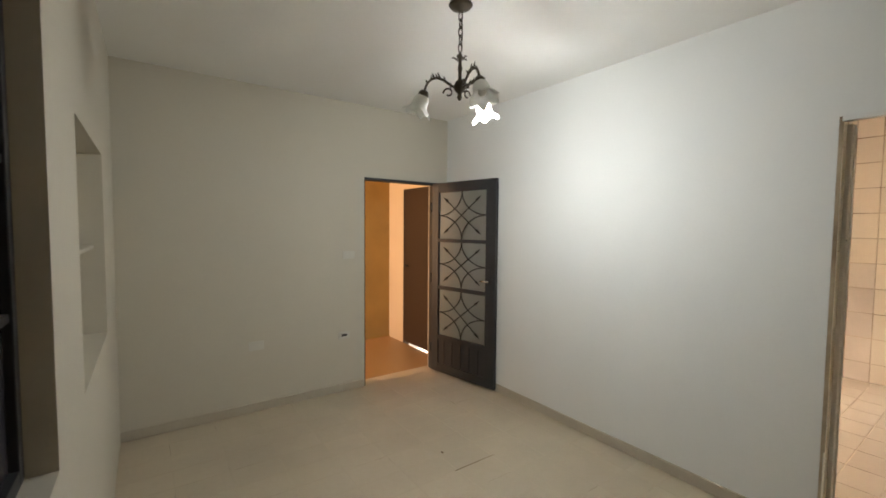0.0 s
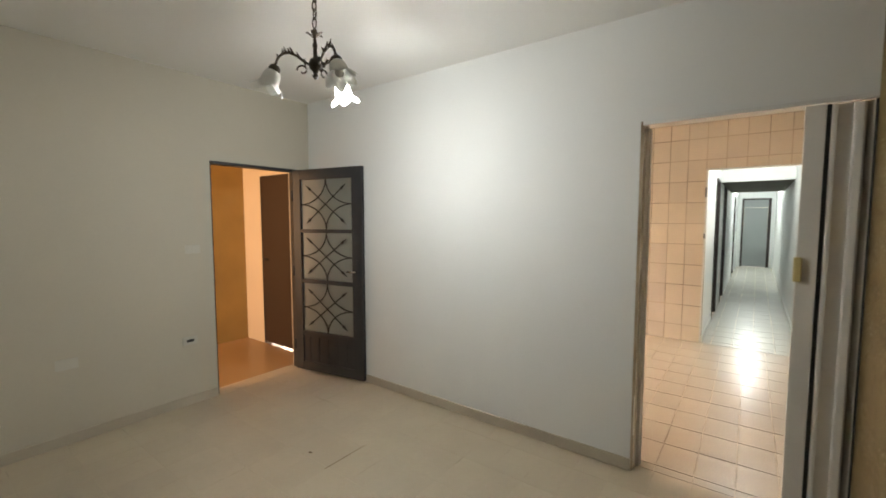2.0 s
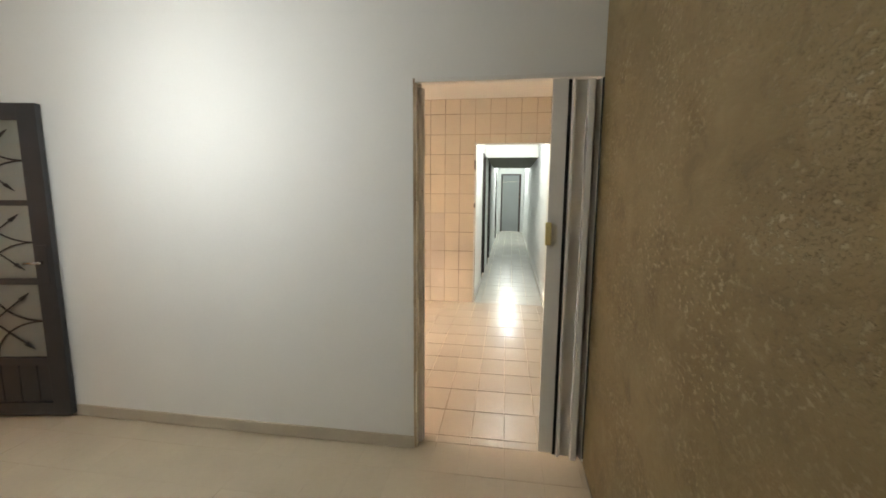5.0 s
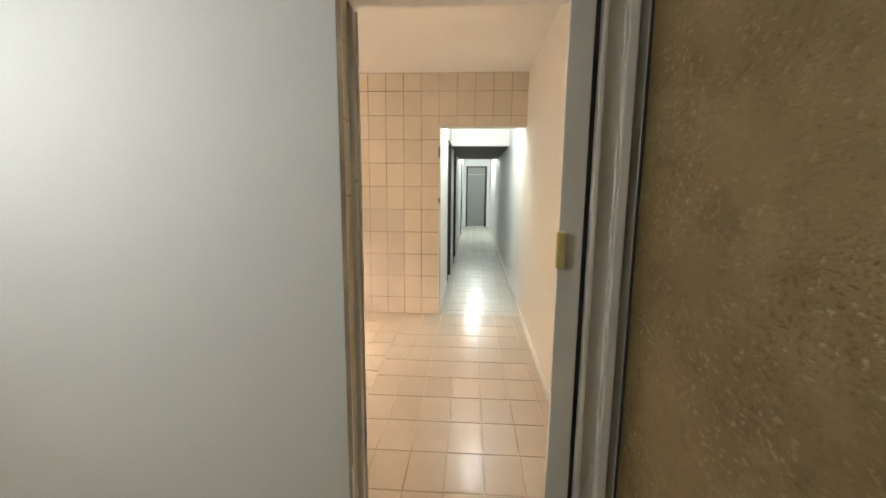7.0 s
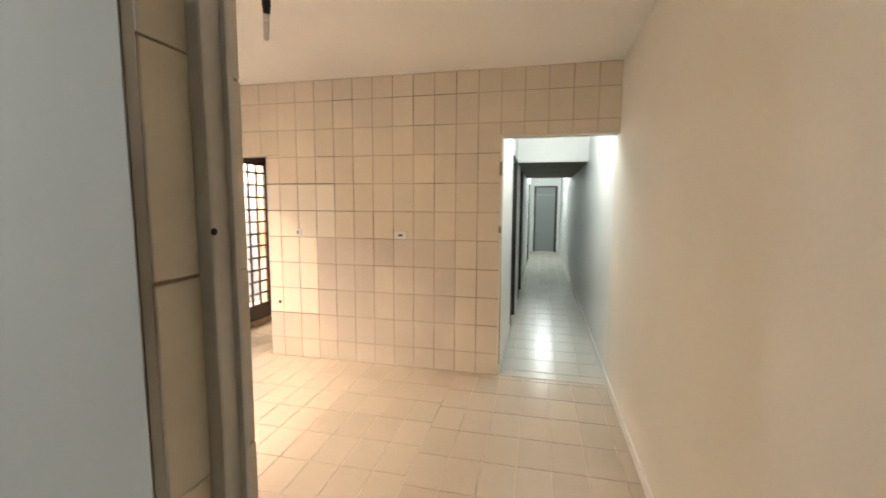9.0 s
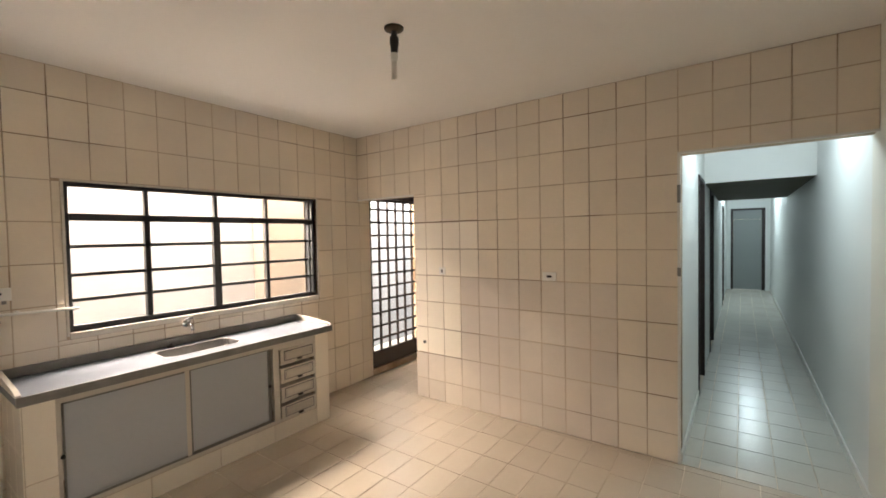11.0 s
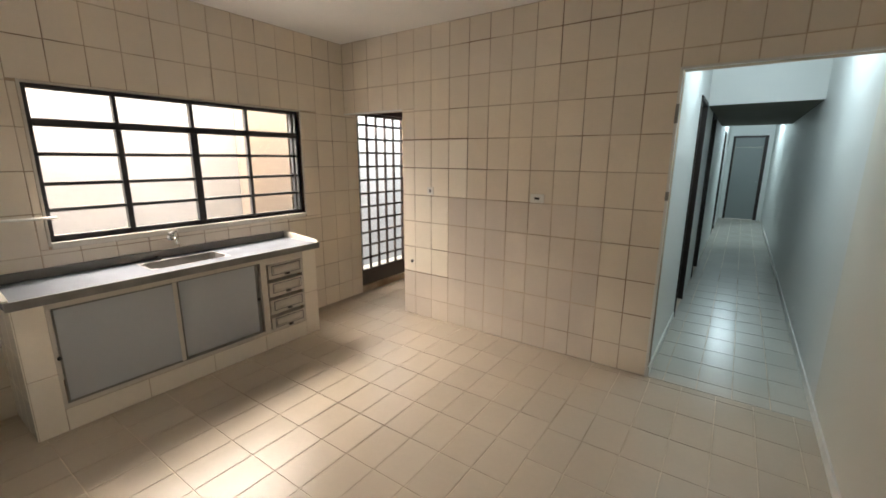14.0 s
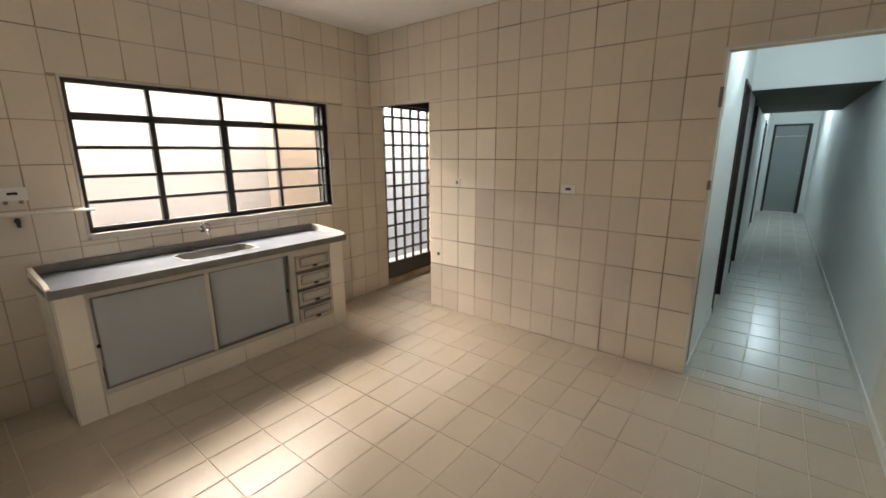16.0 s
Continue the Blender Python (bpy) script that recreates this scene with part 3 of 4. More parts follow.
# ---- chandelier ----
def chandelier():
    hub = Vector((-2.190, -1.350, 2.290))
    c = thing("chandelier", "antique bronze chandelier with three ruffled glass shades, one lit", "chandelier", "", hub)
    g = bmesh.new()
    add_lathe(g, [(0.0, 0.415), (0.055, 0.413), (0.062, 0.402), (0.05, 0.388), (0.02, 0.378), (0.006, 0.37), (0.0, 0.368)], 24)
    part("ceiling_rose", g, BRASS, c, "", True)
    for k in range(5):
        g = bmesh.new()
        z = 0.350 - k * 0.040
        ring = [(0.010 * math.cos(t), 0, 0.025 * math.sin(t)) for t in [i * 2 * math.pi / 14 for i in range(15)]]
        rot = Matrix.Translation((0, 0, z)) @ Matrix.Rotation(k * math.pi / 2 + 0.4, 4, "Z")
        add_tube(g, [rot @ Vector(p) for p in ring], 0.0034, 6)
        part("chain_link", g, BRASS, c, "", True)
    g = bmesh.new()
    add_tube(g, [(0.012, 0.004, 0.37), (0.014, 0.0, 0.30), (0.006, 0.008, 0.24), (0.010, 0.002, 0.17)], 0.0025, 6)
    part("flex_cable", g, BRASS, c)
    g = bmesh.new()
    add_lathe(g, [(0.0, 0.165), (0.010, 0.16), (0.014, 0.145), (0.008, 0.13), (0.009, 0.10), (0.013, 0.085), (0.009, 0.07), (0.010, 0.03), (0.024, 0.018), (0.033, -0.005), (0.028, -0.025), (0.014, -0.038), (0.010, -0.05), (0.016, -0.06), (0.006, -0.075), (0.0, -0.078)], 20)
    part("stem", g, BRASS, c, "", True)
    for k in range(5):
        g = bmesh.new()
        a = k * 2 * math.pi / 5 + 0.3
        u = Vector((math.cos(a), math.sin(a), 0))
        s = Vector((-u.y, u.x, 0))
        pts = [(u * 0.008 + Vector((0, 0, 0.125)), 0.004), (u * 0.022 + Vector((0, 0, 0.132)), 0.010), (u * 0.034 + Vector((0, 0, 0.140)), 0.008), (u * 0.044 + Vector((0, 0, 0.137)), 0.001)]
        for dz in (0, 0.003):
            vs = [(g.verts.new(p + s * w + Vector((0, 0, dz))), g.verts.new(p - s * w + Vector((0, 0, dz)))) for p, w in pts]
            for (a0, b0), (a1, b1) in zip(vs, vs[1:]):
                g.faces.new((a0, b0, b1, a1))
        part("leaf", g, BRASS, c)
    n, right = Vector((-0.787, 0.617, 0)), Vector((0.617, 0.787, 0))
    for ang in (172, 50, -60):
        u = right * math.cos(radians(ang)) + n * math.sin(radians(ang))
        z = Vector((0, 0, 1))
        g = bmesh.new()
        prof = [(0.02, -0.01), (0.05, 0.005), (0.085, 0.032), (0.12, 0.045), (0.15, 0.040), (0.172, 0.022), (0.182, 0.0), (0.186, -0.02)]
        add_tube(g, [u * a + z * b for a, b in prof], 0.0065, 8)
        curl = [(0.03 + 0.028 * math.cos(t) * (1 - t / 9), -0.035 + 0.028 * math.sin(t) * (1 - t / 9)) for t in [i * 0.55 for i in range(11)]]
        add_tube(g, [u * (a + 0.03) + z * b for a, b in curl], 0.0045, 6)
        for a, b in ((0.075, 0.035), (0.105, 0.055), (0.135, 0.056)):
            add_rod(g, u * a + z * (b - 0.012), u * (a + 0.012) + z * (b + 0.018), 0.007, 6, 0.0015)
        side = Vector((-u.y, u.x, 0))
        for k in range(14):
            a, b = prof[1 + k // 2 % 6]
            o = u * a + z * b
            w = (z * random.uniform(-0.6, 1.2) + side * random.uniform(-1, 1) + u * random.uniform(-0.5, 0.5)).normalized()
            add_rod(g, o, o + w * random.uniform(0.014, 0.026), 0.007, 5, 0.001)
        part("arm", g, BRASS, c, "", True)
        tilt = (z * -0.93 + u * 0.37).normalized()
        m = Matrix.Translation(u * 0.186 + z * -0.022) @ tilt.to_track_quat("Z", "Y").to_matrix().to_4x4()
        g = bmesh.new()
        add_lathe(g, [(0.0, -0.006), (0.020, -0.004), (0.027, 0.008), (0.029, 0.024), (0.024, 0.034), (0.0, 0.036)], 16, None, m)
        part("lamp_holder", g, BRASS, c, "", True)

        def ruffle(t, i):
            k = max(0, i - 3) / 4
            return 1 + 0.10 * k * math.cos(6 * t), 0.012 * k * math.cos(6 * t)
        g = bmesh.new()
        outer = [(0.022, 0.022), (0.036, 0.034), (0.043, 0.055), (0.044, 0.075), (0.048, 0.092), (0.058, 0.108), (0.074, 0.120), (0.082, 0.124)]
        add_lathe(g, [(a * 0.88, b * 0.92) for a, b in outer], 48, ruffle, m)
        sh = part("shade", g, SHADE_LIT if ang == 50 else SHADE, c, "ruffled milky glass shade", True)
        so = sh.modifiers.new("thickness", "SOLIDIFY")
        so.thickness = 0.003
        g = bmesh.new()
        add_lathe(g, [(0.0, 0.036), (0.012, 0.038), (0.014, 0.05), (0.020, 0.066), (0.022, 0.078), (0.017, 0.090), (0.0, 0.097)], 16, None, m)
        b = part("bulb", g, LIT if ang == 50 else TUBE, sh, "lit bulb" if ang == 50 else "", True)
    return c


SHADE_LIT = bpy.data.materials.new("glowing_milk_glass")
SHADE_LIT.use_nodes = True
SHADE_LIT.node_tree.nodes["Principled BSDF"].inputs["Base Color"].default_value = (0.85, 0.85, 0.83, 1)
SHADE_LIT.node_tree.nodes["Principled BSDF"].inputs["Emission Color"].default_value = (0.93, 0.98, 1, 1)
SHADE_LIT.node_tree.nodes["Principled BSDF"].inputs["Emission Strength"].default_value = 25
LIT = bpy.data.materials.new("lit_bulb")
LIT.use_nodes = True
LIT.node_tree.nodes["Principled BSDF"].inputs["Emission Color"].default_value = (0.95, 0.98, 1, 1)
LIT.node_tree.nodes["Principled BSDF"].inputs["Emission Strength"].default_value = 8
chandelier()


# ---- living room window ----
def living_window():
    w = tagged(new("window_1"), "dark steel window, the darkness behind put into its obscured panes", "", "", "structure")
    y0, y1 = Y_SOUTH - 0.10, Y_SOUTH - 0.06
    box_part("frame", (-1.80, -1.76, y0, y1, 0.96, 2.08), STEEL, w)
    box_part("frame", (-0.76, -0.72, y0, y1, 0.96, 2.08), STEEL, w)
    box_part("frame", (-1.76, -0.76, y0, y1, 0.96, 1.00), STEEL, w)
    box_part("frame", (-1.76, -0.76, y0, y1, 2.04, 2.08), STEEL, w)
    for x in (-1.26,):
        box_part("mullion", (x - 0.015, x + 0.015, y0, y1, 1.0, 2.04), STEEL, w)
    for z in (1.35, 1.70):
        box_part("glazing_bar", (-1.76, -0.76, y0 + 0.005, y1 - 0.005, z - 0.01, z + 0.01), STEEL, w)
    # opaque sheet whose dark colour stands for the unlit space behind the glass
    box_part("pane", (-1.76, -0.76, y0 + 0.016, y0 + 0.022, 1.0, 2.04), DARKGLASS, w, 0.0)


living_window()
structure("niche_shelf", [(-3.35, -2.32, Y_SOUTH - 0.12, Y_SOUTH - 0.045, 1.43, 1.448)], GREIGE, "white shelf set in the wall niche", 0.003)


# ---- folding door and jamb ----
def folding_door():
    d = thing("folding_door", "grey plastic accordion door folded against the wall", "folding door")
    z0, z1 = 0.05, 2.065
    lead = box_part("lead_panel", (-0.268, -0.191, 0.014, 0.030, z0 + 0.02, z1), PVC, d, 0.004)
    box_part("handle", (-0.278, -0.246, -0.006, 0.014, 1.235, 1.355), YELLOW, lead, 0.008, "yellowed plastic pull handle")
    # black strip paints the shade of the deep slot beside the lead panel
    box_part("hinge_strip", (-0.190, -0.173, 0.028, 0.040, z0, z1), PVC_D, d, 0.001, "dark seam with the shade between folds put into its colour")
    box_part("ridge", (-0.172, -0.154, 0.006, 0.066, z0, z1 - 0.004), PVC, d, 0.005)
    box_part("slat", (-0.154, -0.098, 0.034, 0.046, z0 - 0.005, z1 - 0.002), PVC, d, 0.003)
    box_part("ridge", (-0.098, -0.064, 0.004, 0.040, z0 - 0.012, z1 - 0.006), PVC, d, 0.007)
    pts = [(-0.064, 0.030), (-0.050, 0.092), (-0.028, 0.018), (-0.012, 0.090)]
    for (xa, ya), (xb, yb) in zip(pts, pts[1:]):
        g = bmesh.new()
        a, b = Vector((xa, ya, 0)), Vector((xb, yb, 0))
        u = (b - a).normalized()
        s = Vector((-u.y, u.x, 0)) * 0.005
        lo = [g.verts.new(p + Vector((0, 0, z0 - 0.02))) for p in (a + u * 0.004 + s, b - u * 0.004 + s, b - u * 0.004 - s, a + u * 0.004 - s)]
        hi = [g.verts.new(v.co + Vector((0, 0, z1 - z0 + 0.02))) for v in lo]
        g.faces.new(lo[::-1]), g.faces.new(hi)
        for k in range(4):
            g.faces.new((lo[k], lo[(k + 1) % 4], hi[(k + 1) % 4], hi[k]))
        bmesh.ops.bevel(g, geom=list(g.edges), offset=0.002, segments=1, affect="EDGES")
        part("slat", g, PVC, d)
    for x, y in pts[1:-1]:
        g = bmesh.new()
        add_rod(g, (x, y, z0), (x, y, z1), 0.0045, 8)
        part("hinge_strip", g, PVC_D, d, "dark seam with the shade between folds put into its colour")
    box_part("track", (X_JAMB + 0.02, -0.005, 0.035, 0.075, 2.074, 2.098), PVC, d, 0.003)
    box_part("wall_post", (-0.02, X_RIGHT - 0.002, 0.065, 0.14, 0.0, 2.066), PVC, d, 0.004)
    d.location = (-0.008, -0.045, 0.0)


folding_door()
batten = thing("door_strike_batten", "grey plastic strike profile on the tiled jamb", "door jamb")
box_part("profile", (X_LINING, X_LINING + 0.022, 0.062, 0.104, 0.0, 2.066), PVC, batten, 0.004)
box_part("rib", (X_LINING + 0.022, X_LINING + 0.030, 0.090, 0.100, 0.0, 2.066), PVC, batten, 0.002)
g = bmesh.new()
add_rod(g, (X_LINING + 0.0212, 0.066, 1.511), (X_LINING + 0.0228, 0.066, 1.511), 0.0042, 14)
part("lock_hole", g, BLACK, batten)


# ---- kitchen window ----
def kitchen_window():
    w = tagged(new("window_2"), "dark steel kitchen window with clear panes in a white reveal", "", "", "structure")
    x0, x1 = X_WIN - 0.075, X_WIN - 0.035
    box_part("reveal", (X_WIN - 0.205, X_WIN + 0.004, WY0 - 0.015, WY0, WZ0 - 0.02, WZ1 + 0.012), CAB_W, w, 0.002)
    box_part("reveal", (X_WIN - 0.205, X_WIN + 0.004, WY1, WY1 + 0.015, WZ0 - 0.02, WZ1 + 0.012), CAB_W, w, 0.002)
    box_part("reveal", (X_WIN - 0.205, X_WIN + 0.003, WY0, WY1, WZ1, WZ1 + 0.012), CAB_W, w, 0.002)
    box_part("sill", (X_WIN - 0.205, X_WIN + 0.006, WY0, WY1, WZ0 - 0.04, WZ0), CAB_W, w, 0.003)
    f = 0.028
    box_part("frame", (x0, x1, WY0, WY0 + f, WZ0, WZ1), STEEL, w, 0.002)
    box_part("frame", (x0, x1, WY1 - f, WY1, WZ0, WZ1), STEEL, w, 0.002)
    box_part("frame", (x0, x1, WY0 + f, WY1 - f, WZ0, WZ0 + f + 0.01), STEEL, w, 0.002)
    box_part("frame", (x0, x1, WY0 + f, WY1 - f, WZ1 - f, WZ1), STEEL, w, 0.002)
    box_part("transom", (x0 - 0.004, x1 + 0.008, WY0 + f, WY1 - f, 1.750, 1.798), STEEL, w, 0.002)
    for y, hw, top in ((1.308, 0.018, True), (1.797, 0.027, True), (2.242, 0.014, True), (2.692, 0.010, True)):
        box_part("mullion", (x0 + 0.003, x1 + 0.003, y - hw, y + hw, WZ0 + f + 0.01, 1.757), STEEL, w, 0.002)
        if top:
            box_part("mullion", (x0 + 0.003, x1 + 0.003, y - 0.013, y + 0.013, 1.792, WZ1 - f), STEEL, w, 0.002)
    ys = [WY0 + f, 1.295, 1.321, 1.777, 1.817, 2.231, 2.253, WY1 - f]
    for z in (1.584, 1.401, 1.238):
        for a, b in zip(ys[::2], ys[1::2]):
            box_part("glazing_bar", (x0 + 0.012, x1 - 0.004, a, b, z - 0.012, z + 0.012), STEEL, w, 0.002)
    zs = [WZ0 + f + 0.01, 1.238, 1.401, 1.584, 1.757]
    for a, b in zip(ys[::2], ys[1::2]):
        for z0, z1 in list(zip(zs, zs[1:])) + [(1.792, WZ1 - f)]:
            p = box_part("pane", (x0 + 0.014, x0 + 0.017, a, b, z0, z1), GLASS, w, 0.0)
            p.visible_shadow = False


kitchen_window()


# ---- service door with square grid ----
def grid_door():
    d = thing("grid_door", "dark brown steel service door with a grid of small panes", "door")
    x0, x1, y0, y1 = X_WIN - 0.06, X_WIN - 0.025, 3.515, 4.46
    box_part("stile", (x0, x1, y0, y0 + 0.03, 0.075, 2.06), BROWN, d, 0.003)
    box_part("stile", (x0, x1, y1 - 0.03, y1, 0.075, 2.06), BROWN, d, 0.003)
    box_part("rail", (x0, x1, y0 + 0.03, y1 - 0.03, 2.03, 2.06), BROWN, d, 0.003)
    box_part("kick_panel", (x0, x1, y0 + 0.03, y1 - 0.03, 0.075, 0.262), BROWN, d, 0.003)
    box_part("frame_head", (x0 - 0.03, x1 + 0.005, y0 - 0.015, y1 + 0.01, 2.064, 2.20), BROWN, d, 0.003)
    for k in range(1, 6):
        y = 3.535 + k * 0.150
        box_part("upright_bar", (x0 + 0.008, x1 - 0.006, y - 0.013, y + 0.013, 0.262, 2.03), BROWN, d, 0.002)
    for k in range(1, 12):
        z = 0.245 + k * 0.1535
        box_part("cross_bar", (x0 + 0.010, x1 - 0.004, y0 + 0.03, y1 - 0.03, z - 0.012, z + 0.012), BROWN, d, 0.002)
    p = box_part("pane", (x0 + 0.004, x0 + 0.007, y0 + 0.03, y1 - 0.03, 0.262, 2.03), GLASS, d, 0.0)
    p.visible_shadow = False


grid_door()


# ---- sink counter ----
def sink_counter():
    XF = -3.56
    c = thing("sink_cabinet", "masonry sink cabinet with grey doors, drawers and tiled plinth", "cabinet")
    box_part("side_pier", (X_WIN, XF - 0.006, 0.50, 0.63, 0, 0.790), GROUT, c, 0.002)
    box_part("side_pier", (X_WIN, XF - 0.006, 2.30, 2.44, 0, 0.790), GROUT, c, 0.002)
    box_part("plinth", (X_WIN, XF - 0.006, 0.63, 2.30, 0, 0.138), GROUT, c, 0.002)
    box_part("back", (X_WIN + 0.002, X_WIN + 0.03, 0.63, 2.30, 0.14, 0.790), CAB_W, c, 0.0)
    # tiles on piers and plinth
    for y0, y1, z0, z1 in ((0.502, 0.629, 0.002, 0.358), (0.502, 0.629, 0.363, 0.787), (2.303, 2.438, 0.002, 0.39), (2.303, 2.438, 0.394, 0.787),
                           (0.633, 1.052, 0.002, 0.136), (1.056, 1.478, 0.002, 0.136), (1.482, 1.898, 0.002, 0.136), (1.902, 2.299, 0.002, 0.136)):
        box_part("tile", (XF - 0.006, XF, y0, y1, z0, z1), TILE_L, c, 0.0015)
    for x in range(3):
        for z0, z1 in ((0.002, 0.255), (0.259, 0.512), (0.516, 0.787)):
            a = XF - 0.163 * x - 0.002
            box_part("tile", (a - 0.159, a, 0.4945, 0.50, z0, z1), TILE_L, c, 0.0015)
    # face frame
    box_part("face_frame", (XF - 0.03, XF - 0.004, 0.63, 2.30, 0.745, 0.790), CAB_W, c, 0.002)
    box_part("face_frame", (XF - 0.03, XF - 0.004, 1.955, 2.292, 0.720, 0.745), CAB_W, c, 0.002)
    box_part("face_frame", (XF - 0.03, XF - 0.004, 0.63, 2.30, 0.138, 0.165), CAB_W, c, 0.002)
    for y0, y1 in ((0.63, 0.648), (1.905, 1.955), (2.292, 2.302)):
        box_part("face_frame", (XF - 0.03, XF - 0.004, y0, y1, 0.165, 0.745), CAB_W, c, 0.002)
    # two sliding doors
    for y0, y1, x in ((0.65, 1.30, XF - 0.012), (1.30, 1.90, XF - 0.030)):
        dr = box_part("sliding_door", (x - 0.012, x, y0 + 0.006, y1 - 0.004, 0.178, 0.732), LAMIN, c, 0.002, "grey laminate sliding door")
        t = 0.010
        for dims in ((x, x + 0.004, y0 + 0.004, y0 + 0.004 + t, 0.168, 0.742), (x, x + 0.004, y1 - 0.030, y1 - 0.004, 0.168, 0.742)):
            box_part("edge_strip", dims, CAB_W if dims[2] > y0 + 0.1 and y0 < 1 else STONE_D, dr, 0.001)
        for z in (0.168, 0.732):
            box_part("edge_strip", (x, x + 0.004, y0 + 0.014, y1 - 0.030, z, z + t), STONE_D, dr, 0.001)
        g = bmesh.new()
        yk = y0 + 0.0 if y0 < 1 else y1 - 0.018
        add_rod(g, (x, yk, 0.45), (x + 0.016, yk, 0.45), 0.011, 12)
        part("knob", g, BLACK, dr, "", True)
    box_part("runner", (XF - 0.040, XF - 0.008, 0.648, 1.905, 0.165, 0.171), STONE_D, c, 0.001)
    # drawers
    for zt in (0.705, 0.553, 0.402, 0.252):
        d = box_part("drawer", (XF - 0.20, XF - 0.002, 1.968, 2.290, zt - 0.112, zt + 0.010), CAB_W, c, 0.003)
        # thin dark strips paint the shadow line round each raised molding
        for dims in ((1.998, 2.276, zt - 0.010, zt - 0.001), (1.998, 2.276, zt - 0.085, zt - 0.078), (1.998, 2.007, zt - 0.078, zt - 0.010), (2.267, 2.276, zt - 0.078, zt - 0.010)):
            box_part("groove", (XF - 0.003, XF - 0.0012, *dims), STONE_D, d, 0.0)
        for dims in ((2.012, 2.262, zt - 0.024, zt - 0.014), (2.012, 2.262, zt - 0.074, zt - 0.065), (2.012, 2.023, zt - 0.065, zt - 0.024), (2.251, 2.262, zt - 0.065, zt - 0.024)):
            box_part("molding", (XF - 0.002, XF + 0.007, *dims), CAB_W, d, 0.002)
        g = bmesh.new()
        add_box(g, XF, XF + 0.020, 2.118, 2.156, zt - 0.094, zt - 0.080, 0.003)
        part("knob", g, BLACK, d, "", True)

    t = thing("sink_countertop", "grey stone worktop with a steel sink and raised rims", "countertop")
    Z0, Z1, XE = 0.792, 0.834, -3.525
    sx0, sx1, sy0, sy1 = -3.895, -3.655, 1.205, 1.715
    for k, dims in enumerate(((X_WIN, sx0, 0.475, 2.455), (sx1, XE, 0.475, 2.455), (sx0, sx1, 0.475, sy0), (sx0, sx1, sy1, 2.455))):
        box_part("slab", (dims[0], dims[1], dims[2], dims[3], Z0 + 0.002, Z1), STONE, t, 0.0)
    box_part("front_edge", (XE, XE + 0.012, 0.475, 2.455, Z0 - 0.006, Z1 + 0.004), STONE_D, t, 0.004)
    box_part("backsplash", (X_WIN, X_WIN + 0.022, 0.475, 2.455, Z1, Z1 + 0.055), STONE_D, t, 0.004)
    for y0, y1 in ((0.475, 0.497), (2.433, 2.455)):
        g = bmesh.new()
        vs = [g.verts.new((x, y, z)) for y in (y0, y1) for x, z in ((X_WIN + 0.022, Z1), (XE + 0.002, Z1), (XE + 0.002, Z1 + 0.012), (XE - 0.05, Z1 + 0.026), (X_WIN + 0.022, Z1 + 0.055))]
        g.faces.new(vs[:5][::-1]), g.faces.new(vs[5:])
        for k in range(5):
            g.faces.new((vs[k], vs[(k + 1) % 5], vs[5 + (k + 1) % 5], vs[5 + k]))
        part("end_upstand", g, STONE_W, t, "pale stone end upstand")
    g = bmesh.new()
    dpt = 0.15
    top = [(sx0, sy0), (sx1, sy0), (sx1, sy1), (sx0, sy1)]
    rim = [g.verts.new((x + (-0.012 if x == sx0 else 0.012), y + (-0.012 if y == sy0 else 0.012), Z1 + 0.002)) for x, y in top]
    inn = [g.verts.new((x, y, Z1 + 0.001)) for x, y in top]
    bot = [g.verts.new((x + (0.02 if x == sx0 else -0.02), y + (0.02 if y == sy0 else -0.02), Z1 - dpt)) for x, y in top]
    for k in range(4):
        g.faces.new((rim[k], rim[(k + 1) % 4], inn[(k + 1) % 4], inn[k]))
        g.faces.new((inn[k], inn[(k + 1) % 4], bot[(k + 1) % 4], bot[k]))
    g.faces.new(bot)
    bmesh.ops.bevel(g, geom=[e for e in g.edges if abs(e.verts[0].co.z - e.verts[1].co.z) > 0.1], offset=0.03, segments=3, affect="EDGES")
    part("basin", g, SINK, t, "dull steel sink basin")
    g = bmesh.new()
    add_lathe(g, [(0.0, 0.002), (0.02, 0.003), (0.03, 0.006), (0.034, 0.001)], 20, None, Matrix.Translation((-3.775, 1.46, Z1 - dpt)))
    part("drain", g, CHROME, t, "", True)

    f = thing("faucet", "chrome wall tap above the sink", "faucet")
    g = bmesh.new()
    add_rod(g, (X_WIN, 1.475, 0.975), (X_WIN + 0.008, 1.475, 0.975), 0.026, 18)
    part("wall_flange", g, CHROME, f, "", True)
    g = bmesh.new()
    add_tube(g, [(X_WIN + 0.004, 1.475, 0.975), (X_WIN + 0.05, 1.475, 0.975), (X_WIN + 0.085, 1.475, 0.972), (X_WIN + 0.105, 1.475, 0.955), (X_WIN + 0.11, 1.475, 0.935)], 0.0115, 12)
    part("spout", g, CHROME, f, "", True)
    g = bmesh.new()
    add_rod(g, (X_WIN + 0.05, 1.475, 0.98), (X_WIN + 0.05, 1.475, 1.015), 0.010, 12)
    add_rod(g, (X_WIN + 0.05, 1.445, 1.018), (X_WIN + 0.05, 1.505, 1.018), 0.007, 10)
    part("tap_handle", g, CHROME, f, "", True)

    p = thing("sink_plug", "dark round sink plug lying on the worktop", "sink plug")
    g = bmesh.new()
    add_lathe(g, [(0.0, 0.0), (0.026, 0.0), (0.03, 0.006), (0.024, 0.014), (0.010, 0.016), (0.008, 0.026), (0.0, 0.028)], 20, None, Matrix.Translation((-3.955, 1.345, Z1)))
    part("plug_body", g, INOX, p, "", True)


sink_counter()
